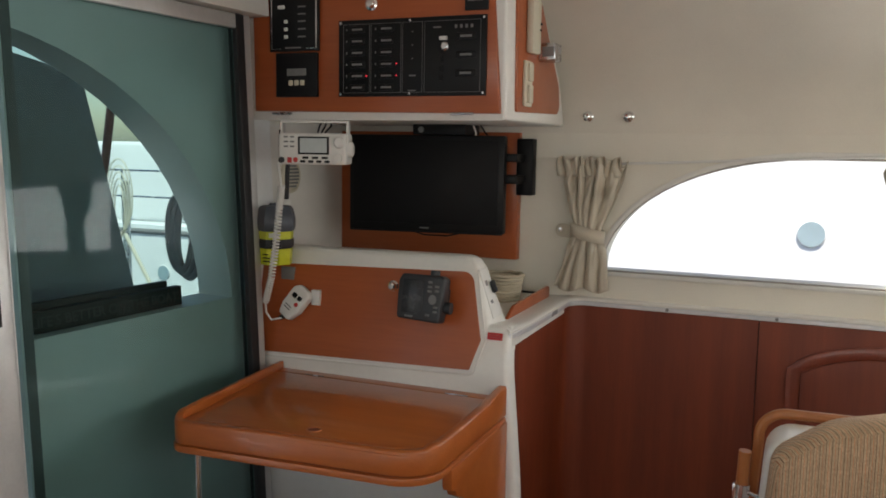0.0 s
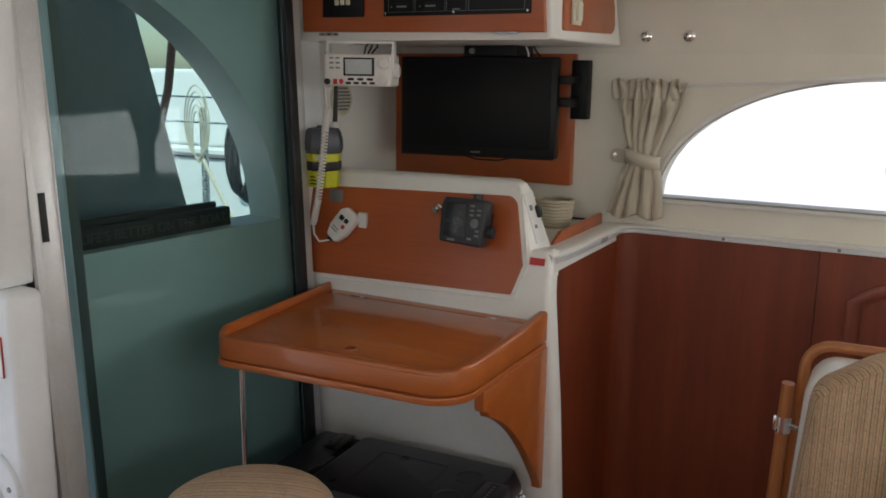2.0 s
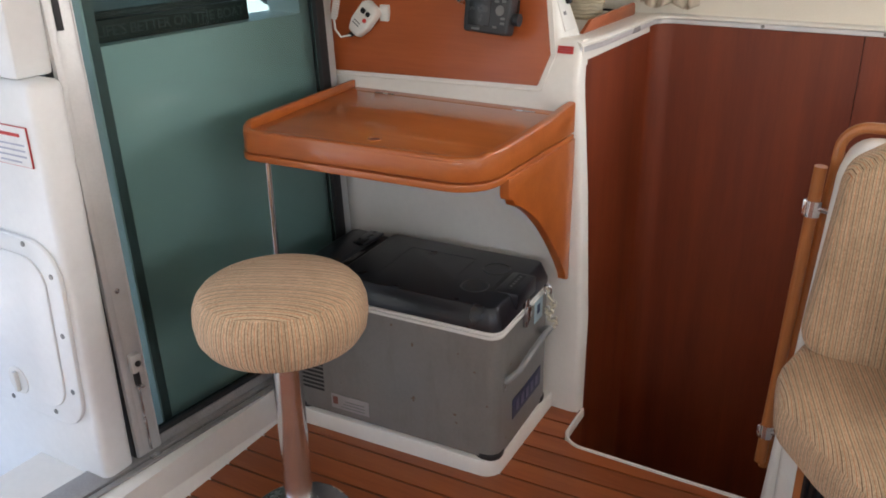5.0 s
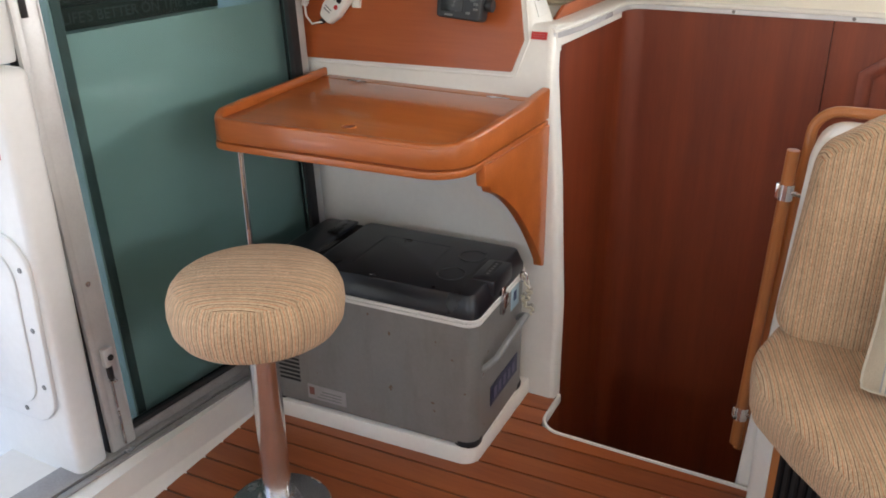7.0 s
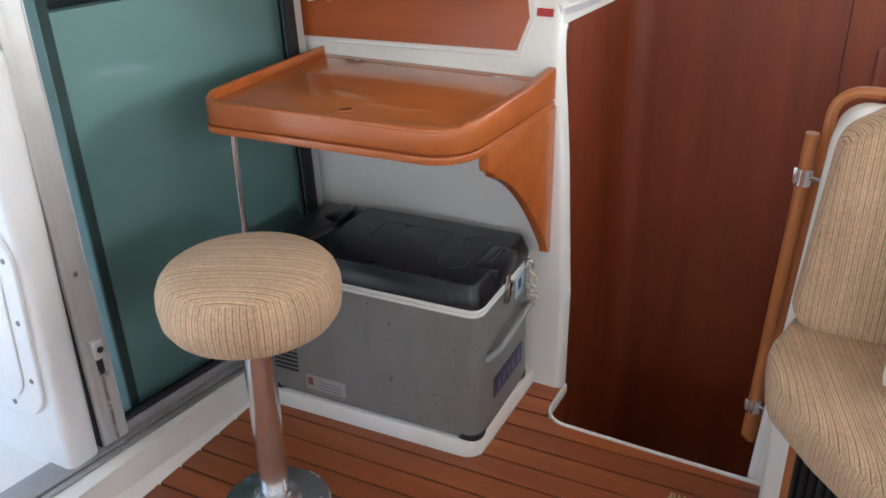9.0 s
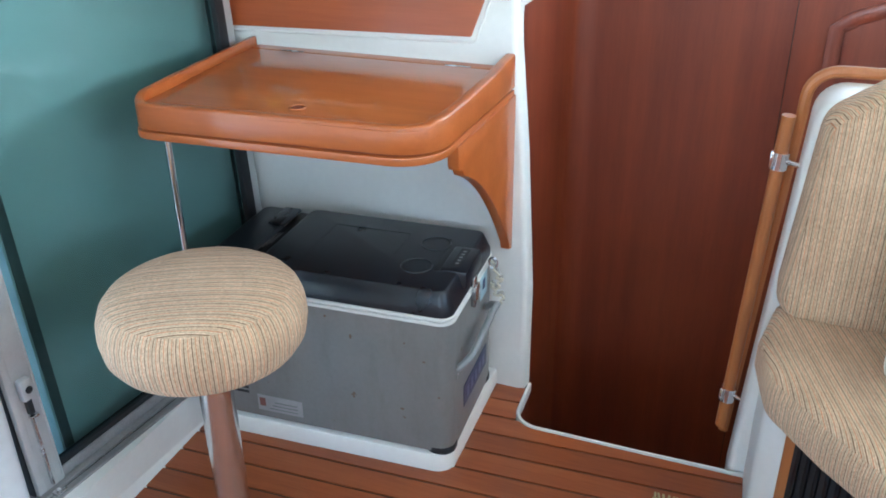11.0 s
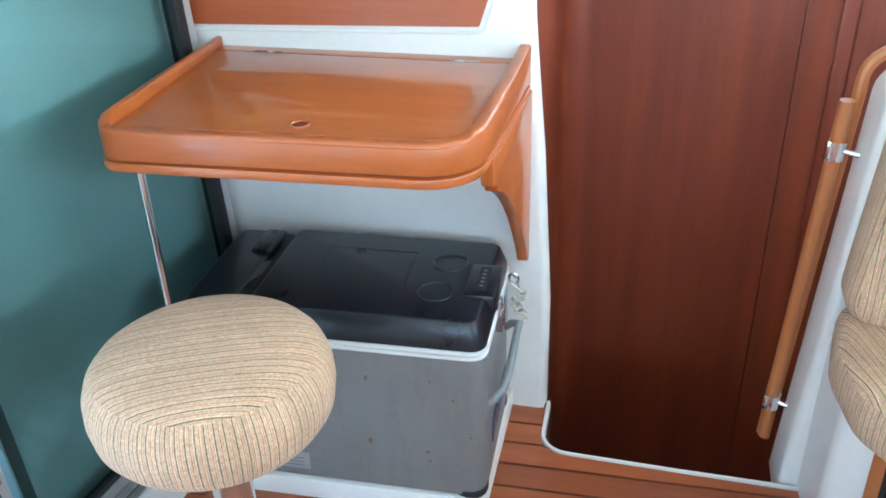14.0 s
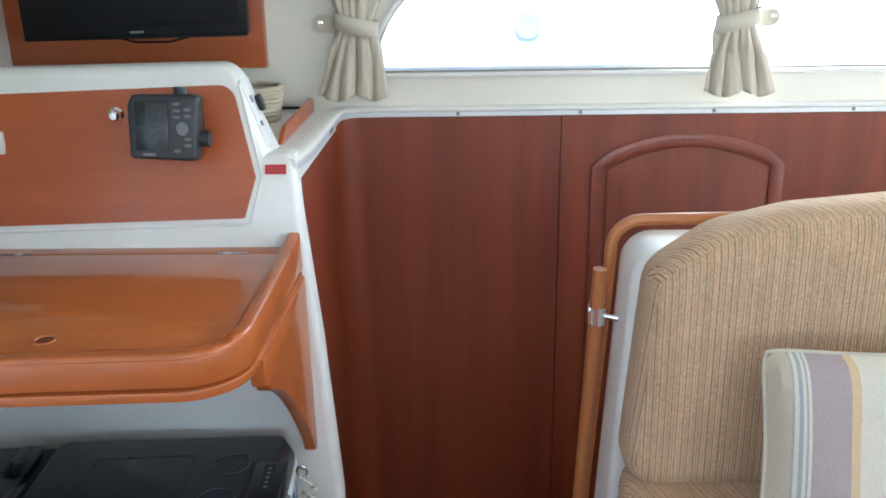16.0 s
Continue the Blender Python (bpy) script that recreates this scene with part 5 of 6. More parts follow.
# fish finder on the console face
ff = thing("fish_finder", (-0.42, 2.55, 1.09), "dark grey fish finder with keypad on a swivel mount", "instrument")
FF_M = Matrix.Translation((-0.418, 2.535, 1.145)) @ Matrix.Rotation(radians(-10), 4, "X") @ Matrix.Rotation(radians(1.5), 4, "Y") @ Matrix.Diagonal((0.94, 1, 1.02, 1))
DARKG = plain("charcoal_plastic", (0.026, 0.028, 0.032), 0.45, vary=0.08, grain=300, relief=0.1)
part("case", moved(prism(rounded([(-0.072, -0.058), (0.062, -0.062), (0.068, 0.055), (0.055, 0.062), (-0.066, 0.06), (-0.076, 0.04)], 0.01, 4), "y", -0.02, 0.025, 0.006, 3), FF_M), DARKG, ff)
part("display", moved(box(-0.058, 0.008, -0.0222, -0.0195, -0.042, 0.046, 0.002), FF_M), plain("grey_lcd", (0.035, 0.036, 0.04), 0.25, vary=0.2, scale=30), ff)
for k in range(4):
    part("key", moved(box(0.018, 0.032, -0.023, -0.0195, 0.040 - k * 0.012 - 0.05 * (k > 2), 0.046 - k * 0.012 - 0.05 * (k > 2), 0.002), FF_M), LEGEND, ff)
for z in (0.03, 0.018, -0.024, -0.036):
    part("key", moved(box(0.040, 0.054, -0.023, -0.0195, z, z + 0.006, 0.002), FF_M), LEGEND, ff)
part("rocker", moved(lathe([(0.013, 0), (0.012, 0.003), (0, 0.004)], (0.036, -0.0195, -0.002), 20, "y"), FF_M), LEGEND, ff)
part("badge", moved(box(-0.045, -0.02, -0.0215, -0.0195, -0.053, -0.048), FF_M), LEGEND, ff)
part("cap", moved(tube([(0.028, 0.0, 0.058), (0.028, 0.0, 0.075)], 0.014, 14), FF_M), DARKG, ff)
part("side_knob", moved(tube([(0.064, 0.012, -0.02), (0.082, 0.012, -0.02)], 0.016, 14), FF_M), DARKG, ff)
part("mount", moved(box(-0.02, 0.06, 0.02, 0.05, -0.035, 0.03, 0.004), FF_M), BLACK, ff)
klock = thing("push_lock", (-0.548, 2.60, 1.16), "round chrome push lock on the console face", "lock")
part("ring", lathe([(0.016, 0), (0.016, 0.006), (0.012, 0.009), (0.011, 0.02), (0.007, 0.023), (0, 0.023)], (-0.544, 2.61, 1.158), 24, "y"), CHROME, klock)
plate = tagged(solid("console_plate", box(-0.918, -0.873, 2.605, 2.615, 1.150, 1.188, 0.001), GREYP), "small square metal plate on the console face", "plate")
lab = thing("warning_label", (-0.228, 2.58, 1.03), "small red label with faint print on the white wall", "label")
LAB_M = Matrix.Translation((-0.228, 2.5785, 1.05)) @ Matrix.Rotation(radians(-15.6), 4, "X")
part("sheet", moved(box(-0.021, 0.021, -0.0015, 0.0015, -0.0095, 0.0095), LAB_M), RED, lab)
for z in (0.003, -0.003):
    part("print", moved(box(-0.016, 0.016, -0.0022, -0.0014, z - 0.0008, z + 0.0008), LAB_M), plain("pink_print", (0.5, 0.12, 0.12), 0.5) if z > 0 else bpy.data.materials["pink_print"], lab)

# socket plate on the sloping console end, basket, shelf fiddle
END_M = Matrix.Translation((-0.277, 2.668, 1.152)) @ Matrix.Rotation(radians(-19), 4, "Y")
sock = thing("socket_panel", (-0.27, 2.66, 1.09), "white socket panel with a black plug on the console end", "socket")
part("plate", moved(box(-0.004, 0.003, -0.036, 0.03, -0.07, 0.07, 0.002), END_M), WHITEP, sock)
part("plug", moved(box(0.003, 0.016, 0.006, 0.026, -0.005, 0.03, 0.005), END_M), RUBBER, sock)
part("outlet", moved(box(0.002, 0.004, -0.022, -0.006, 0.02, 0.035, 0.002), END_M), GREYP, sock)
part("outlet", moved(box(0.002, 0.004, -0.022, -0.006, -0.03, -0.02, 0.002), END_M), GREYP, sock)
bk = thing("woven_basket", (-0.362, 3.03, 1.058), "small round woven straw basket on the shelf", "basket")
bm = bmesh.new()
for k in range(9):
    z = 1.064 + k * 0.0105
    r = 0.048 + 0.0016 * k
    tube([(-0.362 + (r + 0.0012 * math.sin(8 * a + math.pi * (k % 2))) * math.cos(a), 3.03 + r * math.sin(a), z + 0.001 * math.cos(8 * a)) for a in [2 * math.pi * i / 48 for i in range(48)]], 0.006, 6, bm=bm, closed=True)
part("weave", bm, BASKETRY, bk)
part("bottom", lathe([(0.046, 1.0582), (0.046, 1.064), (0, 1.064)], (-0.362, 3.03, 0), 24), BASKETRY, bk)
fid = thing("shelf_fiddle", (-0.24, 2.95, 1.058), "low cherry fiddle rail on the shelf edge", "fiddle rail")
part("rail", prism(rounded([(2.72, 1.0582), (3.16, 1.0582), (3.16, 1.102), (2.80, 1.096)], [0, 0, 0.012, 0.03]), "x", -0.257, -0.246, 0.002), CHERRY, fid)
# black tube drawn as the shadow line between shelf and wall
shelf_line = tagged(solid("shelf_back_shade", tube([(-0.72, 3.188, 1.070), (-0.5, 3.190, 1.0695), (-0.36, 3.189, 1.070), (-0.262, 3.186, 1.0705)], 0.0035, 8), RUBBER), "thin black line for the shadow where shelf meets wall", "cable")

# desk hardware
for x in (-0.75, -0.312):
    part("hinge", joined(box(x - 0.032, x + 0.032, 2.5145, 2.5205, Z_TOP, Z_TOP + 0.001), tube([(x - 0.032, 2.5175, Z_TOP + 0.001), (x + 0.032, 2.5175, Z_TOP + 0.001)], 0.0015, 8)), STEEL, desk, "steel hinge")
part("finger_hole", lathe([(0.014, Z_TOP), (0.0155, Z_TOP + 0.0012), (0.0175, Z_TOP + 0.0004), (0.0175, Z_TOP - 0.001), (0, Z_TOP - 0.001)], (-0.502, 2.112, 0), 24), DESKWOOD, desk)
part("ring", tube([(-0.502 + 0.016 * math.cos(a), 2.112 + 0.016 * math.sin(a), Z_TOP + 0.0012) for a in [2 * math.pi * i / 28 for i in range(28)]], 0.002, 8, closed=True), DESKWOOD, desk)
# flat dark disc: its colour gives the shade inside the finger opening
part("hole_shade", lathe([(0.0135, Z_TOP + 0.0003), (0.0135, Z_TOP + 0.0006), (0, Z_TOP + 0.0006)], (-0.502, 2.112, 0), 24), MAHOGANY, desk)

# fridge: lid with bevels, hinge hump, recesses, latch, handle, label, vent, feet
def lid_block(x0, x1, y0, y1, z0, z1, inset, bm=None):
    bm2 = bmesh.new()
    lo = rounded([(x0, y0), (x1, y0), (x1, y1), (x0, y1)], 0.03, 4)
    mid = lo
    hi = rounded([(x0 + inset, y0 + inset), (x1 - inset, y0 + inset), (x1 - inset, y1 - inset), (x0 + inset, y1 - inset)], 0.02, 4)
    rings = [[bm2.verts.new((x, y, z)) for x, y in o] for o, z in ((lo, z0), (mid, z0 + 0.6 * (z1 - z0) * 0.5), (hi, z1))]
    for a, b in zip(rings, rings[1:]):
        for k in range(len(lo)):
            j = (k + 1) % len(lo)
            bm2.faces.new((a[k], a[j], b[j], b[k]))
    bm2.faces.new(rings[0])
    bm2.faces.new(rings[-1])
    bmesh.ops.recalc_face_normals(bm2, faces=bm2.faces[:])
    bmesh.ops.bevel(bm2, geom=[e for e in bm2.edges if all(v.co.z > z1 - 1e-4 for v in e.verts)], offset=0.004, segments=2, profile=0.5, affect="EDGES")
    return joined(bm, bm2)


part("control_strip", box(FX0 + 0.112, FX0 + 0.178, FY0 + 0.02, FY1 - 0.02, 0.43, 0.4745, 0.004), BLACK, fridge, "black control strip")
lid = part("lid", lid_block(FX0 + 0.145, FX1, FY0 + 0.002, FY1 - 0.002, 0.428, 0.488, 0.017), LIDBLACK, fridge, "black moulded lid")
part("motor_cover", lid_block(FX0, FX0 + 0.1435, FY0 + 0.002, FY1 - 0.002, 0.428, 0.483, 0.024), LIDBLACK, fridge, "black compressor cover")
part("hump", box(FX0 + 0.085, FX0 + 0.133, FY1 - 0.13, FY1 - 0.03, 0.480, 0.4895, 0.004), LIDBLACK, fridge)
part("dial", box(FX0 + 0.098, FX0 + 0.122, FY1 - 0.135, FY1 - 0.09, 0.482, 0.493, 0.004), BLACK, fridge)
part("legend", box(FX0 + 0.118, FX0 + 0.142, FY0 + 0.10, FY0 + 0.22, 0.4745, 0.4752), BLACK, fridge)
for k in range(4):
    part("legend", box(FX0 + 0.122 + 0.005 * k, FX0 + 0.1245 + 0.005 * k, FY0 + 0.11 + 0.012 * k, FY0 + 0.20 + 0.004 * k, 0.4753, 0.4758), LEGEND, fridge)
for x, y in ((-0.322, 2.405), (-0.33, 2.285)):
    part("cup_ring", tube([(x + 0.036 * math.cos(a), y + 0.036 * math.sin(a), 0.4885) for a in [2 * math.pi * i / 28 for i in range(28)]], 0.0022, 6, closed=True), LIDBLACK, lid)
part("ridge", tube([(-0.60, 2.235, 0.4885), (-0.60, 2.44, 0.4885), (-0.40, 2.44, 0.4885), (-0.40, 2.30, 0.4885)], 0.0009, 6), LIDBLACK, lid)
pull = part("pull", box(FX1 - 0.062, FX1 + 0.006, 2.275, 2.405, 0.446, 0.4935, 0.008), LIDBLACK, lid, "latch grip")
part("grip_well", box(FX1 - 0.075, FX1 - 0.05, 2.275, 2.41, 0.4855, 0.4888, 0.001), RUBBER, lid)
part("badge", box(FX1 - 0.040, FX1 - 0.018, 2.295, 2.39, 0.4934, 0.4943), RUBBER, pull)
for k in range(5):
    part("badge_print", box(FX1 - 0.032, FX1 - 0.025, 2.310 + 0.0155 * k, 2.3155 + 0.0155 * k, 0.4944, 0.4948), GREYP, pull)
part("catch", joined(box(FX1, FX1 + 0.012, 2.325, 2.345, 0.375, 0.455, 0.003), box(FX1 + 0.008, FX1 + 0.018, 2.322, 2.348, 0.395, 0.435, 0.003)), STEEL, fridge, "steel catch")
part("sticker", box(FX1 + 0.0005, FX1 + 0.002, 2.408, 2.466, 0.345, 0.420), plain("pale_blue_sticker", (0.42, 0.58, 0.66), 0.5), fridge, "pale blue sticker")
part("sticker_print", box(FX1 + 0.0021, FX1 + 0.003, 2.425, 2.445, 0.368, 0.395), plain("dark_blue_print", (0.03, 0.06, 0.16), 0.5), fridge)
hy0, hy1, hz = 2.215, 2.455, 0.295
part("handle", tube([(FX1 + 0.002, hy0, hz - 0.022), (FX1 + 0.012, hy0 + 0.002, hz - 0.012), (FX1 + 0.03, hy0 + 0.025, hz + 0.005), (FX1 + 0.035, hy0 + 0.06, hz + 0.02), (FX1 + 0.035, hy1 - 0.05, hz + 0.03), (FX1 + 0.036, hy1 - 0.015, hz + 0.03), (FX1 + 0.018, hy1, hz + 0.02), (FX1 + 0.002, hy1 + 0.004, hz + 0.005)], 0.0085, 12), plain("grey_handle", (0.25, 0.26, 0.26), 0.4), fridge, "grey carrying handle")
for z in (-0.014, -0.036):
    part("rivet", lathe([(0.004, 0), (0.003, 0.002), (0, 0.0025)], (FX1 + 0.001, hy0 - 0.002, hz + z), 10, "x"), STEEL, fridge)
part("handle_plate", box(FX1, FX1 + 0.002, hy0 - 0.009, hy0 + 0.006, hz - 0.05, hz + 0.0, 0.0005), FRIDGE, fridge)
part("badge", box(FX1 + 0.0005, FX1 + 0.002, 2.268, 2.468, 0.126, 0.186), plain("navy_badge", (0.03, 0.035, 0.09), 0.4), fridge, "navy blue name plate")
for k in range(5):
    part("badge_print", box(FX1 + 0.0021, FX1 + 0.003, 2.288 + k * 0.034, 2.309 + k * 0.034, 0.140, 0.172), plain("dull_violet_print", (0.10, 0.10, 0.18), 0.4) if k == 0 else bpy.data.materials["dull_violet_print"], fridge)
part("rating_plate", box(-0.722, -0.598, FY0 - 0.0015, FY0 + 0.001, 0.078, 0.124), plain("pale_rating_plate", (0.36, 0.34, 0.34), 0.5), fridge, "pale rating plate")
for k in range(3):
    part("print", box(-0.69 + 0.008 * k, -0.612, FY0 - 0.0024, FY0 - 0.0016, 0.086 + k * 0.010, 0.0885 + k * 0.010), GREYP, fridge)
for k in range(7):
    part("slot", box(-0.848, -0.745, FY0 - 0.001, FY0 + 0.002, 0.122 + k * 0.0135, 0.129 + k * 0.0135), RUBBER, fridge)
for x, y in ((FX1 - 0.035, FY0 + 0.035), (FX1 - 0.035, FY1 - 0.035), (FX0 + 0.035, FY0 + 0.035), (FX0 + 0.035, FY1 - 0.035)):
    part("emblem", box(-0.716, -0.700, FY0 - 0.0024, FY0 - 0.0016, 0.092, 0.116), plain("dull_red_print", (0.22, 0.08, 0.06), 0.6), fridge) if x > -0.3 and y < 2.3 else None
    part("foot", prism(rounded([(x - 0.037, y - 0.037), (x + 0.037, y - 0.037), (x + 0.037, y + 0.037), (x - 0.037, y + 0.037)], 0.032, 4), "z", 0.05, 0.068, 0.003), RUBBER, fridge, "black rubber foot")
rope = thing("rope_lashing", (FX1 + 0.02, 2.46, 0.33), "frayed light rope knotted to the fridge handle", "rope")
pts = [(FX1 + 0.024 + 0.015 * math.cos(9 * w), 2.445 + 0.014 * math.sin(7 * w), 0.325 + 0.10 * w + 0.01 * math.sin(21 * w)) for w in [i / 60 for i in range(61)]]
part("strand", tube(pts, 0.0045, 8), ROPE, rope)
part("strand", tube([(x + 0.006 * math.sin(30 * i), y - 0.008, z - 0.004) for i, (x, y, z) in enumerate(pts)], 0.003, 6), IVORY, rope)
part("shackle", tube([(FX1 + 0.012 + 0.01 * math.cos(a), 2.44, 0.43 + 0.014 * math.sin(a)) for a in [2 * math.pi * i / 16 for i in range(16)]], 0.003, 8, closed=True), STEEL, rope)

fridge.rotation_euler.z = radians(3.4)
fridge.location += Vector((0.002, -0.019, 0.0))
rope.location += Vector((0.004, 0.012, 0.004))

# stool: base screws, seam piping, seat lever
for k in range(4):
    a = 0.6 + k * math.pi / 2
    part("bolt", lathe([(0.006, 0.012), (0.005, 0.0155), (0, 0.016)], (SX + 0.105 * math.cos(a), SY + 0.105 * math.sin(a), -0.001), 10), STEEL, stool)
part("lever", tube([(SX + 0.03, SY + 0.01, 0.50), (SX + 0.07, SY + 0.03, 0.503)], 0.008, 10), STEEL, stool)

# well edge trim
edge_ = [(WELL_X0 - 0.004, 2.585), (WELL_X0 - 0.002, 2.53)] + [(WELL_X0 + 0.07 - 0.07 * math.cos(a), WELL_Y + 0.07 - 0.07 * math.sin(a)) for a in [math.pi / 2 * i / 8 for i in range(9)]] + [(0.2, WELL_Y), (0.455, WELL_Y + 0.004)]


def along_edge(profile):
    """A closed profile of (offset into the well, height) swept along the edge of the stair well."""
    bm, rows, n = bmesh.new(), [], len(profile)
    for i, (x, y) in enumerate(edge_):
        a, b = Vector(edge_[max(i - 1, 0)]), Vector(edge_[min(i + 1, len(edge_) - 1)])
        d = (b - a).normalized()
        rows.append([bm.verts.new((x - d.y * o, y + d.x * o, z)) for o, z in profile])
    for r0, r1 in zip(rows, rows[1:]):
        for k in range(n):
            bm.faces.new((r0[k], r0[(k + 1) % n], r1[(k + 1) % n], r1[k]))
    bm.faces.new(rows[0])
    bm.faces.new(rows[-1][::-1])
    return bm


structure("trim_well", along_edge([(0.010, -0.022), (0.010, 0.001), (0.008, 0.004), (0.002, 0.004), (0.0, 0.0), (0.0, -0.022)]), WHITEP, "white edge trim round the stair well", "trim")
structure("wall_well_cheek", along_edge([(0.006, -0.3), (0.006, -0.0222), (0.001, -0.0222), (0.001, -0.3)]), MAHOGANY, "mahogany facing under the edge trim of the stair well", "wall")

mat_ = thing("floor_mat", (0.42, 2.1, 0.0), "woven straw mat with a fringed edge on the sole", "mat")
part("weave", box(0.265, 0.43, 1.75, 2.255, 0.0005, 0.006, 0.002), STRAW, mat_)
bm = None
for k in range(16):
    bm = tube([(0.27 + k * 0.0102, 2.254, 0.004), (0.268 + k * 0.0102 + 0.003 * math.sin(k * 5), 2.272, 0.003)], 0.003, 5, bm=bm)
part("fringe", bm, STRAW, mat_)

# ---- outside ----
# sign on the ledge of the arched opening
sign = thing("wooden_sign", tuple(DOOR_M @ Vector((0.47, -0.1, ARCH_Z0))), "long dark wooden sign board with carved lettering", "sign")
SIGNWOOD = wood("dark_sign_wood", (0.03, 0.03, 0.03), (0.05, 0.048, 0.045), (0.08, 0.075, 0.07), "y", 0.6, 0.0)
part("board", dbox(0.245, 0.735, -0.115, -0.092, ARCH_Z0, ARCH_Z0 + 0.052, 0.003), SIGNWOOD, sign)
part("back_board", dbox(0.27, 0.735, -0.135, -0.118, ARCH_Z0, ARCH_Z0 + 0.066, 0.003), SIGNWOOD, sign)
text_mesh("LIFE'S BETTER ON THE BOAT", 0.035, DOOR_M @ Matrix.Translation((0.488, -0.0915, ARCH_Z0 + 0.025)) @ Matrix.Rotation(math.pi, 4, "Z") @ Matrix.Rotation(math.pi / 2, 4, "X"), plain("faded_grey_paint", (0.13, 0.13, 0.12), 0.7), "lettering", sign, "faded grey letters")

# cockpit moulding with access hatch seen past the open door
ck = thing("cockpit_locker", (-1.4, 1.6, -0.2), "white cockpit locker front with a round-cornered access hatch", "locker")
part("front", box(-2.1, -0.945, 1.56, 1.645, -0.2, 1.085, 0.02, 3), OUTER, ck)
part("hatch_frame", prism(rounded([(-1.45, 0.255), (-0.972, 0.255), (-0.951, 0.735), (-1.45, 0.75)], 0.09, 8), "y", 1.548, 1.562, 0.006, 2), OUTER, ck)
hatch = part("hatch", prism(rounded([(-1.41, 0.30), (-1.02, 0.30), (-1.0, 0.695), (-1.41, 0.705)], 0.07, 8), "y", 1.542, 1.549, 0.004, 2), OUTER, ck, "white hatch cover")
part("knob_well", lathe([(0.038, 0), (0.036, 0.003), (0.03, 0.0035), (0, 0.0035)], (-1.19, 1.5425, 0.34), 24, "y"), WHITEP, hatch)
part("knob", box(-1.197, -1.183, 1.528, 1.542, 0.312, 0.368, 0.005), WHITEP, hatch)
for x, z in ((-1.06, 0.724), (-0.982, 0.661), (-0.985, 0.513), (-0.991, 0.364), (-1.074, 0.284), (-1.24, 0.276)):
    part("screw", lathe([(0.0065, 0), (0.006, 0.002), (0, 0.0025)], (x, 1.548, z), 12, "y"), GREYP, ck)
warn = thing("warning_sticker", (-1.035, 1.558, 0.90), "white warning sticker with a red border and fine print", "sticker")
PALE = plain("white_sticker", (0.80, 0.79, 0.78), 0.5)
part("sheet", box(-1.0985, -0.9765, 1.556, 1.559, 0.9065, 0.9935), RED, warn)
part("field", box(-1.097, -0.978, 1.5545, 1.556, 0.908, 0.992), PALE, warn)
part("heading", box(-1.075, -1.0, 1.553, 1.5545, 0.972, 0.979), RED, warn)
for k in range(4):
    part("print", box(-1.088 + 0.01 * (k == 3), -0.99 - 0.02 * (k == 3), 1.5535, 1.5545, 0.915 + (3 - k) * 0.0125, 0.9185 + (3 - k) * 0.0125), plain("blue_grey_print", (0.42, 0.43, 0.52), 0.5) if k == 0 else bpy.data.materials["blue_grey_print"], warn)
part("pillar", box(-1.06, -0.992, 1.57, 1.66, 1.0855, 2.1, 0.01), OUTER, ck)
part("pillar_seal", box(-1.075, -1.061, 1.575, 1.65, 1.0855, 2.1, 0.002), GREYP, ck)
structure("pavement_cockpit", box(-3.6, -1.0, -2.2, 3.4, -0.25, -0.2), OUTER, "white cockpit floor moulding", "deck")
structure("ceiling_cockpit", box(-2.25, -1.06, -2.2, 3.35, 2.1, 2.16), OUTER, "white hard top over the cockpit", "ceiling")

# dark canvas screen standing just outside the arched opening
SCREENCLOTH = plain("dark_grey_canvas", (0.22, 0.255, 0.27), 0.8, vary=0.1, grain=40, relief=0.05)
canvas = thing("canvas_screen", tuple(DOOR_M @ Vector((0.45, -0.3, 1.0))), "dark grey canvas screen with a slanting edge in the cockpit", "screen")
bm = prism([(0.19, 1.0), (0.95, 1.0), (0.95, 1.78), (0.56, 1.765), (0.355, 1.725)], "y", -0.31, -0.30)
part("cloth", moved(bm, DOOR_M), SCREENCLOTH, canvas)
hose = thing("hanging_hose", (-2.0, 3.04, 1.3), "brown hose hanging in the cockpit opening", "hose")
part("tube", tube([(-1.97, 3.05, 2.09), (-1.98, 3.05, 1.77), (-1.99, 3.05, 1.68), (-2.0, 3.04, 1.57), (-2.01, 3.03, 1.46), (-2.05, 3.01, 1.30)], 0.017, 12), plain("brown_rubber", (0.14, 0.06, 0.05), 0.6), hose)
loop = thing("coiled_line", (-1.6, 2.97, 1.05), "grey coiled mooring line on a hook", "rope")
for k in range(3):
    part("turn", tube([(-1.60 + 0.02 * k + 0.055 * math.cos(a), 2.97, 1.22 - 0.012 * k + 0.14 * math.sin(a)) for a in [2 * math.pi * i / 28 for i in range(28)]], 0.013, 8, closed=True), plain("grey_rope", (0.13, 0.13, 0.13), 0.9, grain=200, relief=0.5) if k == 0 else bpy.data.materials["grey_rope"], loop)
part("hook", tube([(-1.58, 2.97, 1.36), (-1.58, 2.97, 2.1)], 0.006, 8), STEEL, loop)

# marina: water, pontoon, neighbouring boats
WATER = plain("harbour_water", (0.03, 0.06, 0.065), 0.12, vary=0.2, scale=1.5, grain=14, relief=0.4)
structure("water", box(-600, 600, -600, 600, -1.25, -1.2), WATER, "calm harbour water", "water")
structure("pavement_pontoon", box(-14, -1.8, 4.6, 6.2, -0.7, -0.25, 0.03), plain("pale_concrete", (0.52, 0.52, 0.50), 0.8, vary=0.1, relief=0.3), "pale concrete pontoon", "pontoon")


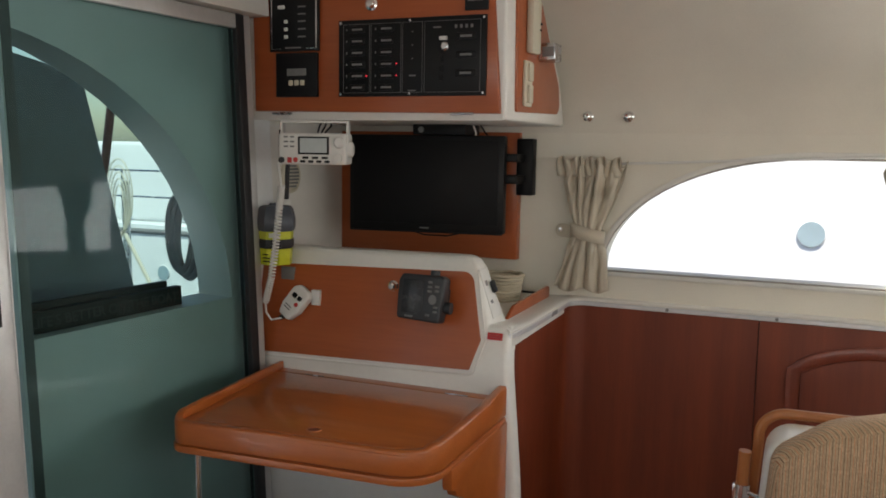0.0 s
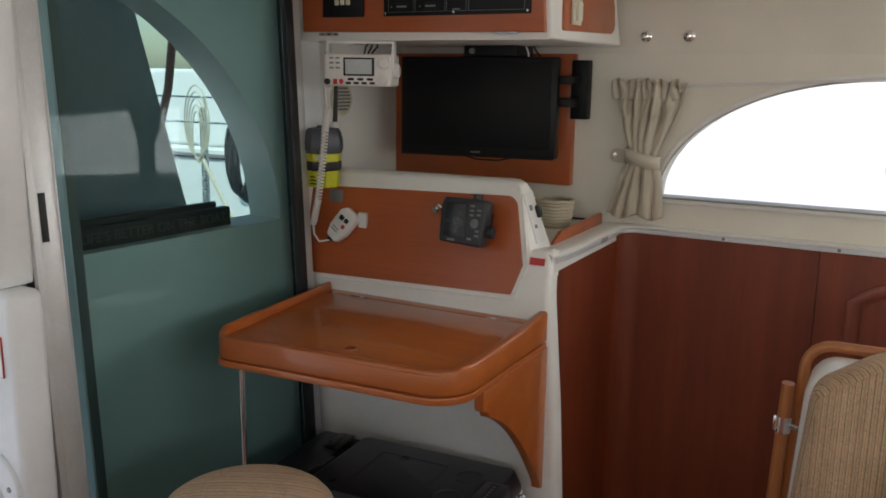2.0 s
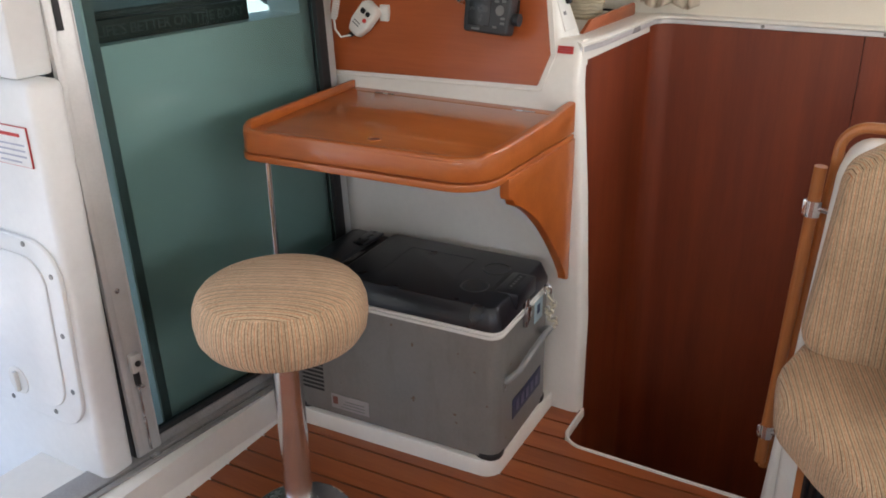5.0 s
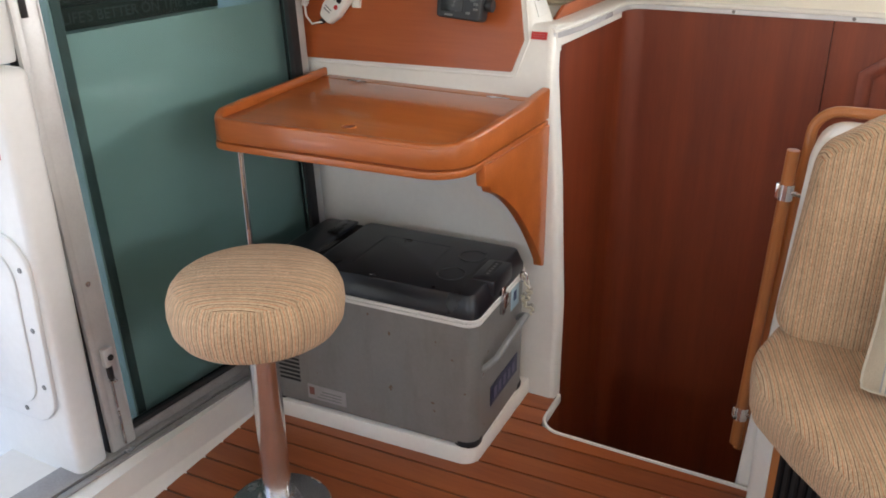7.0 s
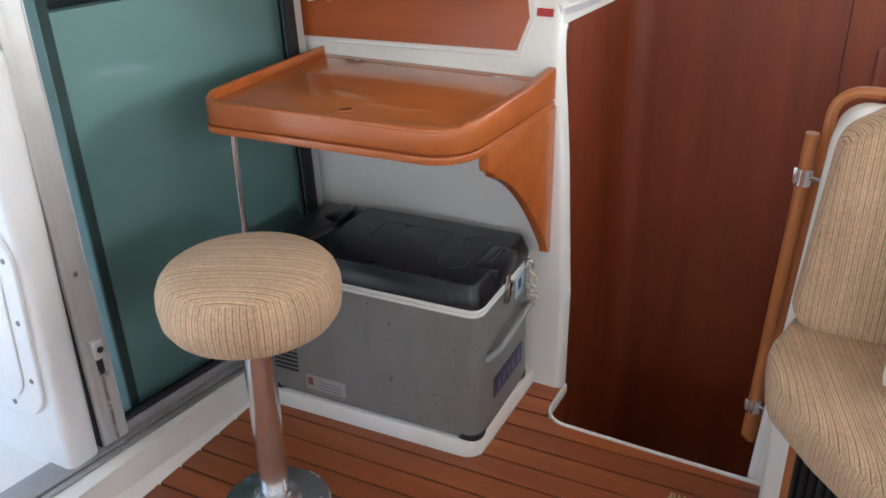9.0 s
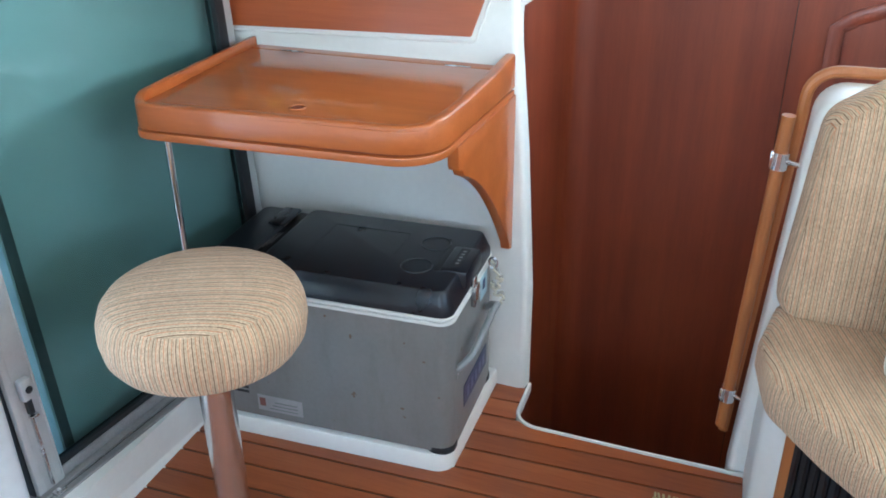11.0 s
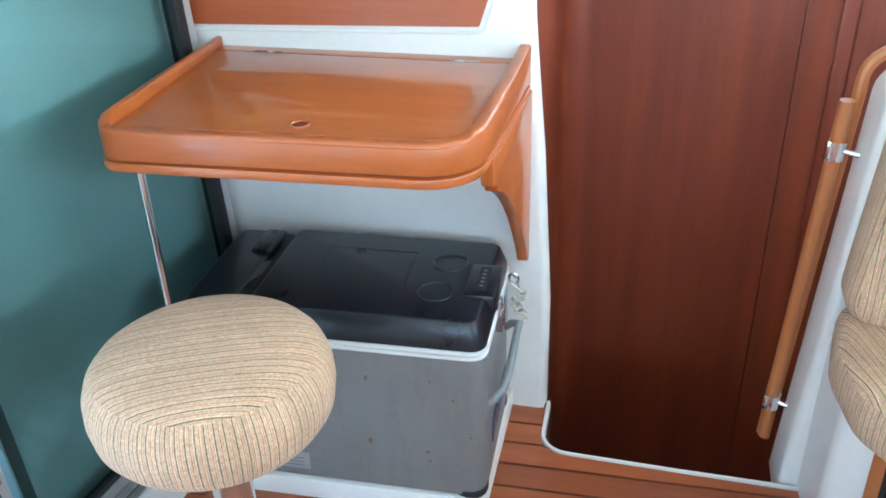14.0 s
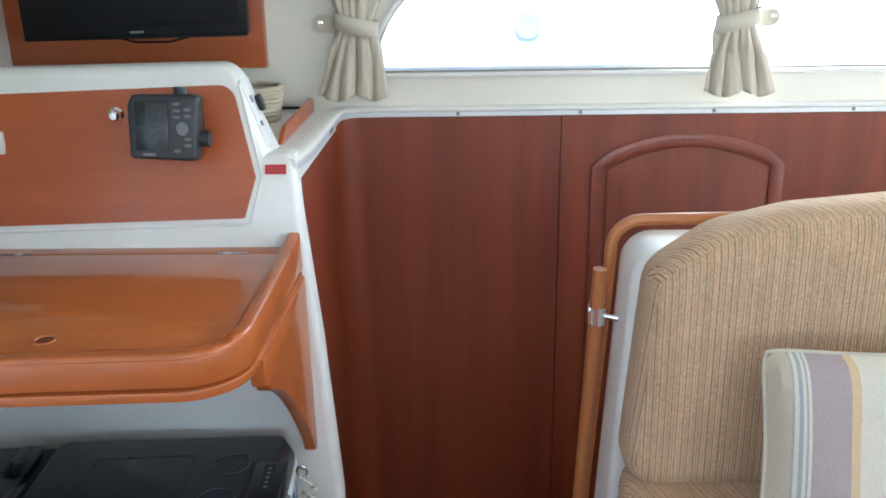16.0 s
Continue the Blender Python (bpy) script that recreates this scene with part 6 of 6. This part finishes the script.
def boat(at, length, height, beam, label, ports):
    th = thing("motor_boat", at, label, "boat", "moored boats")
    x0, y0, z0 = at
    prof = [(y0 - 0.3, z0 - 0.2), (y0 - 0.2, z0 + height * 0.35), (y0 - 0.0, z0 + height), (y0 + beam, z0 + height), (y0 + beam - 0.2, z0 - 0.2)]
    part("hull", prism(prof, "x", x0, x0 + length, 0.05, 2), OUTER, th)
    part("cabin", prism([(y0 + 0.35, z0 + height), (y0 + 0.55, z0 + height + 1.0), (y0 + beam - 0.6, z0 + height + 1.0), (y0 + beam - 0.35, z0 + height)], "x", x0 + length * 0.2, x0 + length * 0.75, 0.06, 3), OUTER, th)
    part("rub_rail", tube([(x0, y0 - 0.01, z0 + height - 0.08), (x0 + length, y0 - 0.01, z0 + height - 0.08)], 0.035, 8), GREYP, th)
    for px, pz in ports:
        w = y0 - 0.2 + 0.2 * max(0, (pz - z0 - height * 0.35) / (height * 0.65)) - 0.010
        port = part("porthole", tube([(px + 0.085 * math.cos(a), w - 0.004, pz + 0.085 * math.sin(a)) for a in [2 * math.pi * i / 28 for i in range(28)]], 0.006, 8, closed=True), OUTER, th, "round white porthole")
        part("pane", lathe([(0.085, 0), (0.085, 0.01), (0, 0.01)], (px, w - 0.002, pz), 28, "y"), plain("blue_port_glass", (0.40, 0.52, 0.56), 0.4) if "blue_port_glass" not in bpy.data.materials else bpy.data.materials["blue_port_glass"], port)
    for k in range(int(length / 1.2)):
        part("stanchion", tube([(x0 + 0.3 + 1.2 * k, y0 + 0.1, z0 + height), (x0 + 0.3 + 1.2 * k, y0 + 0.1, z0 + height + 0.65)], 0.014, 8), STEEL, th)
    for z in (0.33, 0.65):
        part("rail", tube([(x0 + 0.1, y0 + 0.1, z0 + height + z), (x0 + length - 0.1, y0 + 0.1, z0 + height + z)], 0.012, 8), STEEL, th)
    return th


boat((-1.6, 6.8, -1.2), 11.0, 3.3, 3.6, "white motor boat moored alongside with a round porthole", [(0.56, 1.005), (3.3, 1.05)])
boat((-16.0, 8.6, -1.2), 13.0, 1.75, 3.6, "white motor boat with steel guard rails at the pontoon", [(-9.0, 0.0), (-6.5, 0.0)])
ropec = thing("dock_line", (-4.3, 5.53, -0.25), "cream mooring line coiled over a dock post", "rope")
part("post", tube([(-4.28, 5.55, -0.25), (-4.28, 5.55, 1.25)], 0.03, 12), STEEL, ropec)
for k in range(5):
    part("turn", tube([(-4.3 + (0.05 + 0.02 * k) * math.cos(a), 5.5, 1.02 + 0.03 * k + (0.20 + 0.02 * k) * math.sin(a)) for a in [2 * math.pi * i / 24 for i in range(24)]], 0.006, 7, closed=True), IVORY, ropec)
part("tail", tube([(-4.25, 5.5, 0.85), (-4.0, 5.5, 0.45), (-3.5, 5.5, 0.1)], 0.015, 8), IVORY, ropec)

# ---- teak planks of the sole ----
def well_limit(x):
    if x < WELL_X0:
        return 2.56
    if x < WELL_X0 + 0.07:
        return WELL_Y + 0.07 - math.sqrt(max(0.0, 0.07 ** 2 - (0.07 - (x - WELL_X0)) ** 2)) - 0.001
    return WELL_Y - 0.001


PITCH, GAP = 0.0735, 0.007
xs_p = sorted({-0.9, -0.7, -0.5, -0.3, WELL_X0 - 0.001} | {WELL_X0 + 0.07 * i / 8 for i in range(9)} | {0.2, 0.6, 1.2, 3.0})
row = 6
while row > -50:
    y0, y1 = 2.195 + PITCH * (row - 1) + GAP / 2, 2.195 + PITCH * row - GAP / 2
    row -= 1
    if y1 < -1.75:
        break
    low, up = [], []
    for x in xs_p:
        skew = 0.05 * (x + 0.2)
        top = min(y1 + skew, well_limit(x))
        if top <= y0 + skew + 0.002:
            break
        low.append((x, y0 + skew))
        up.append((x, top))
    if len(low) < 2:
        continue
    bm = bmesh.new()
    top_f = [bm.verts.new((x, y, 0.0)) for x, y in low] + [bm.verts.new((x, y, 0.0)) for x, y in reversed(up)]
    f = bm.faces.new(top_f)
    r = bmesh.ops.extrude_face_region(bm, geom=[f])
    bmesh.ops.translate(bm, vec=(0, 0, -0.004), verts=[v for v in r["geom"] if isinstance(v, bmesh.types.BMVert)])
    ob = solid("plank", bm, TEAK, 0)
    ob.parent = floor
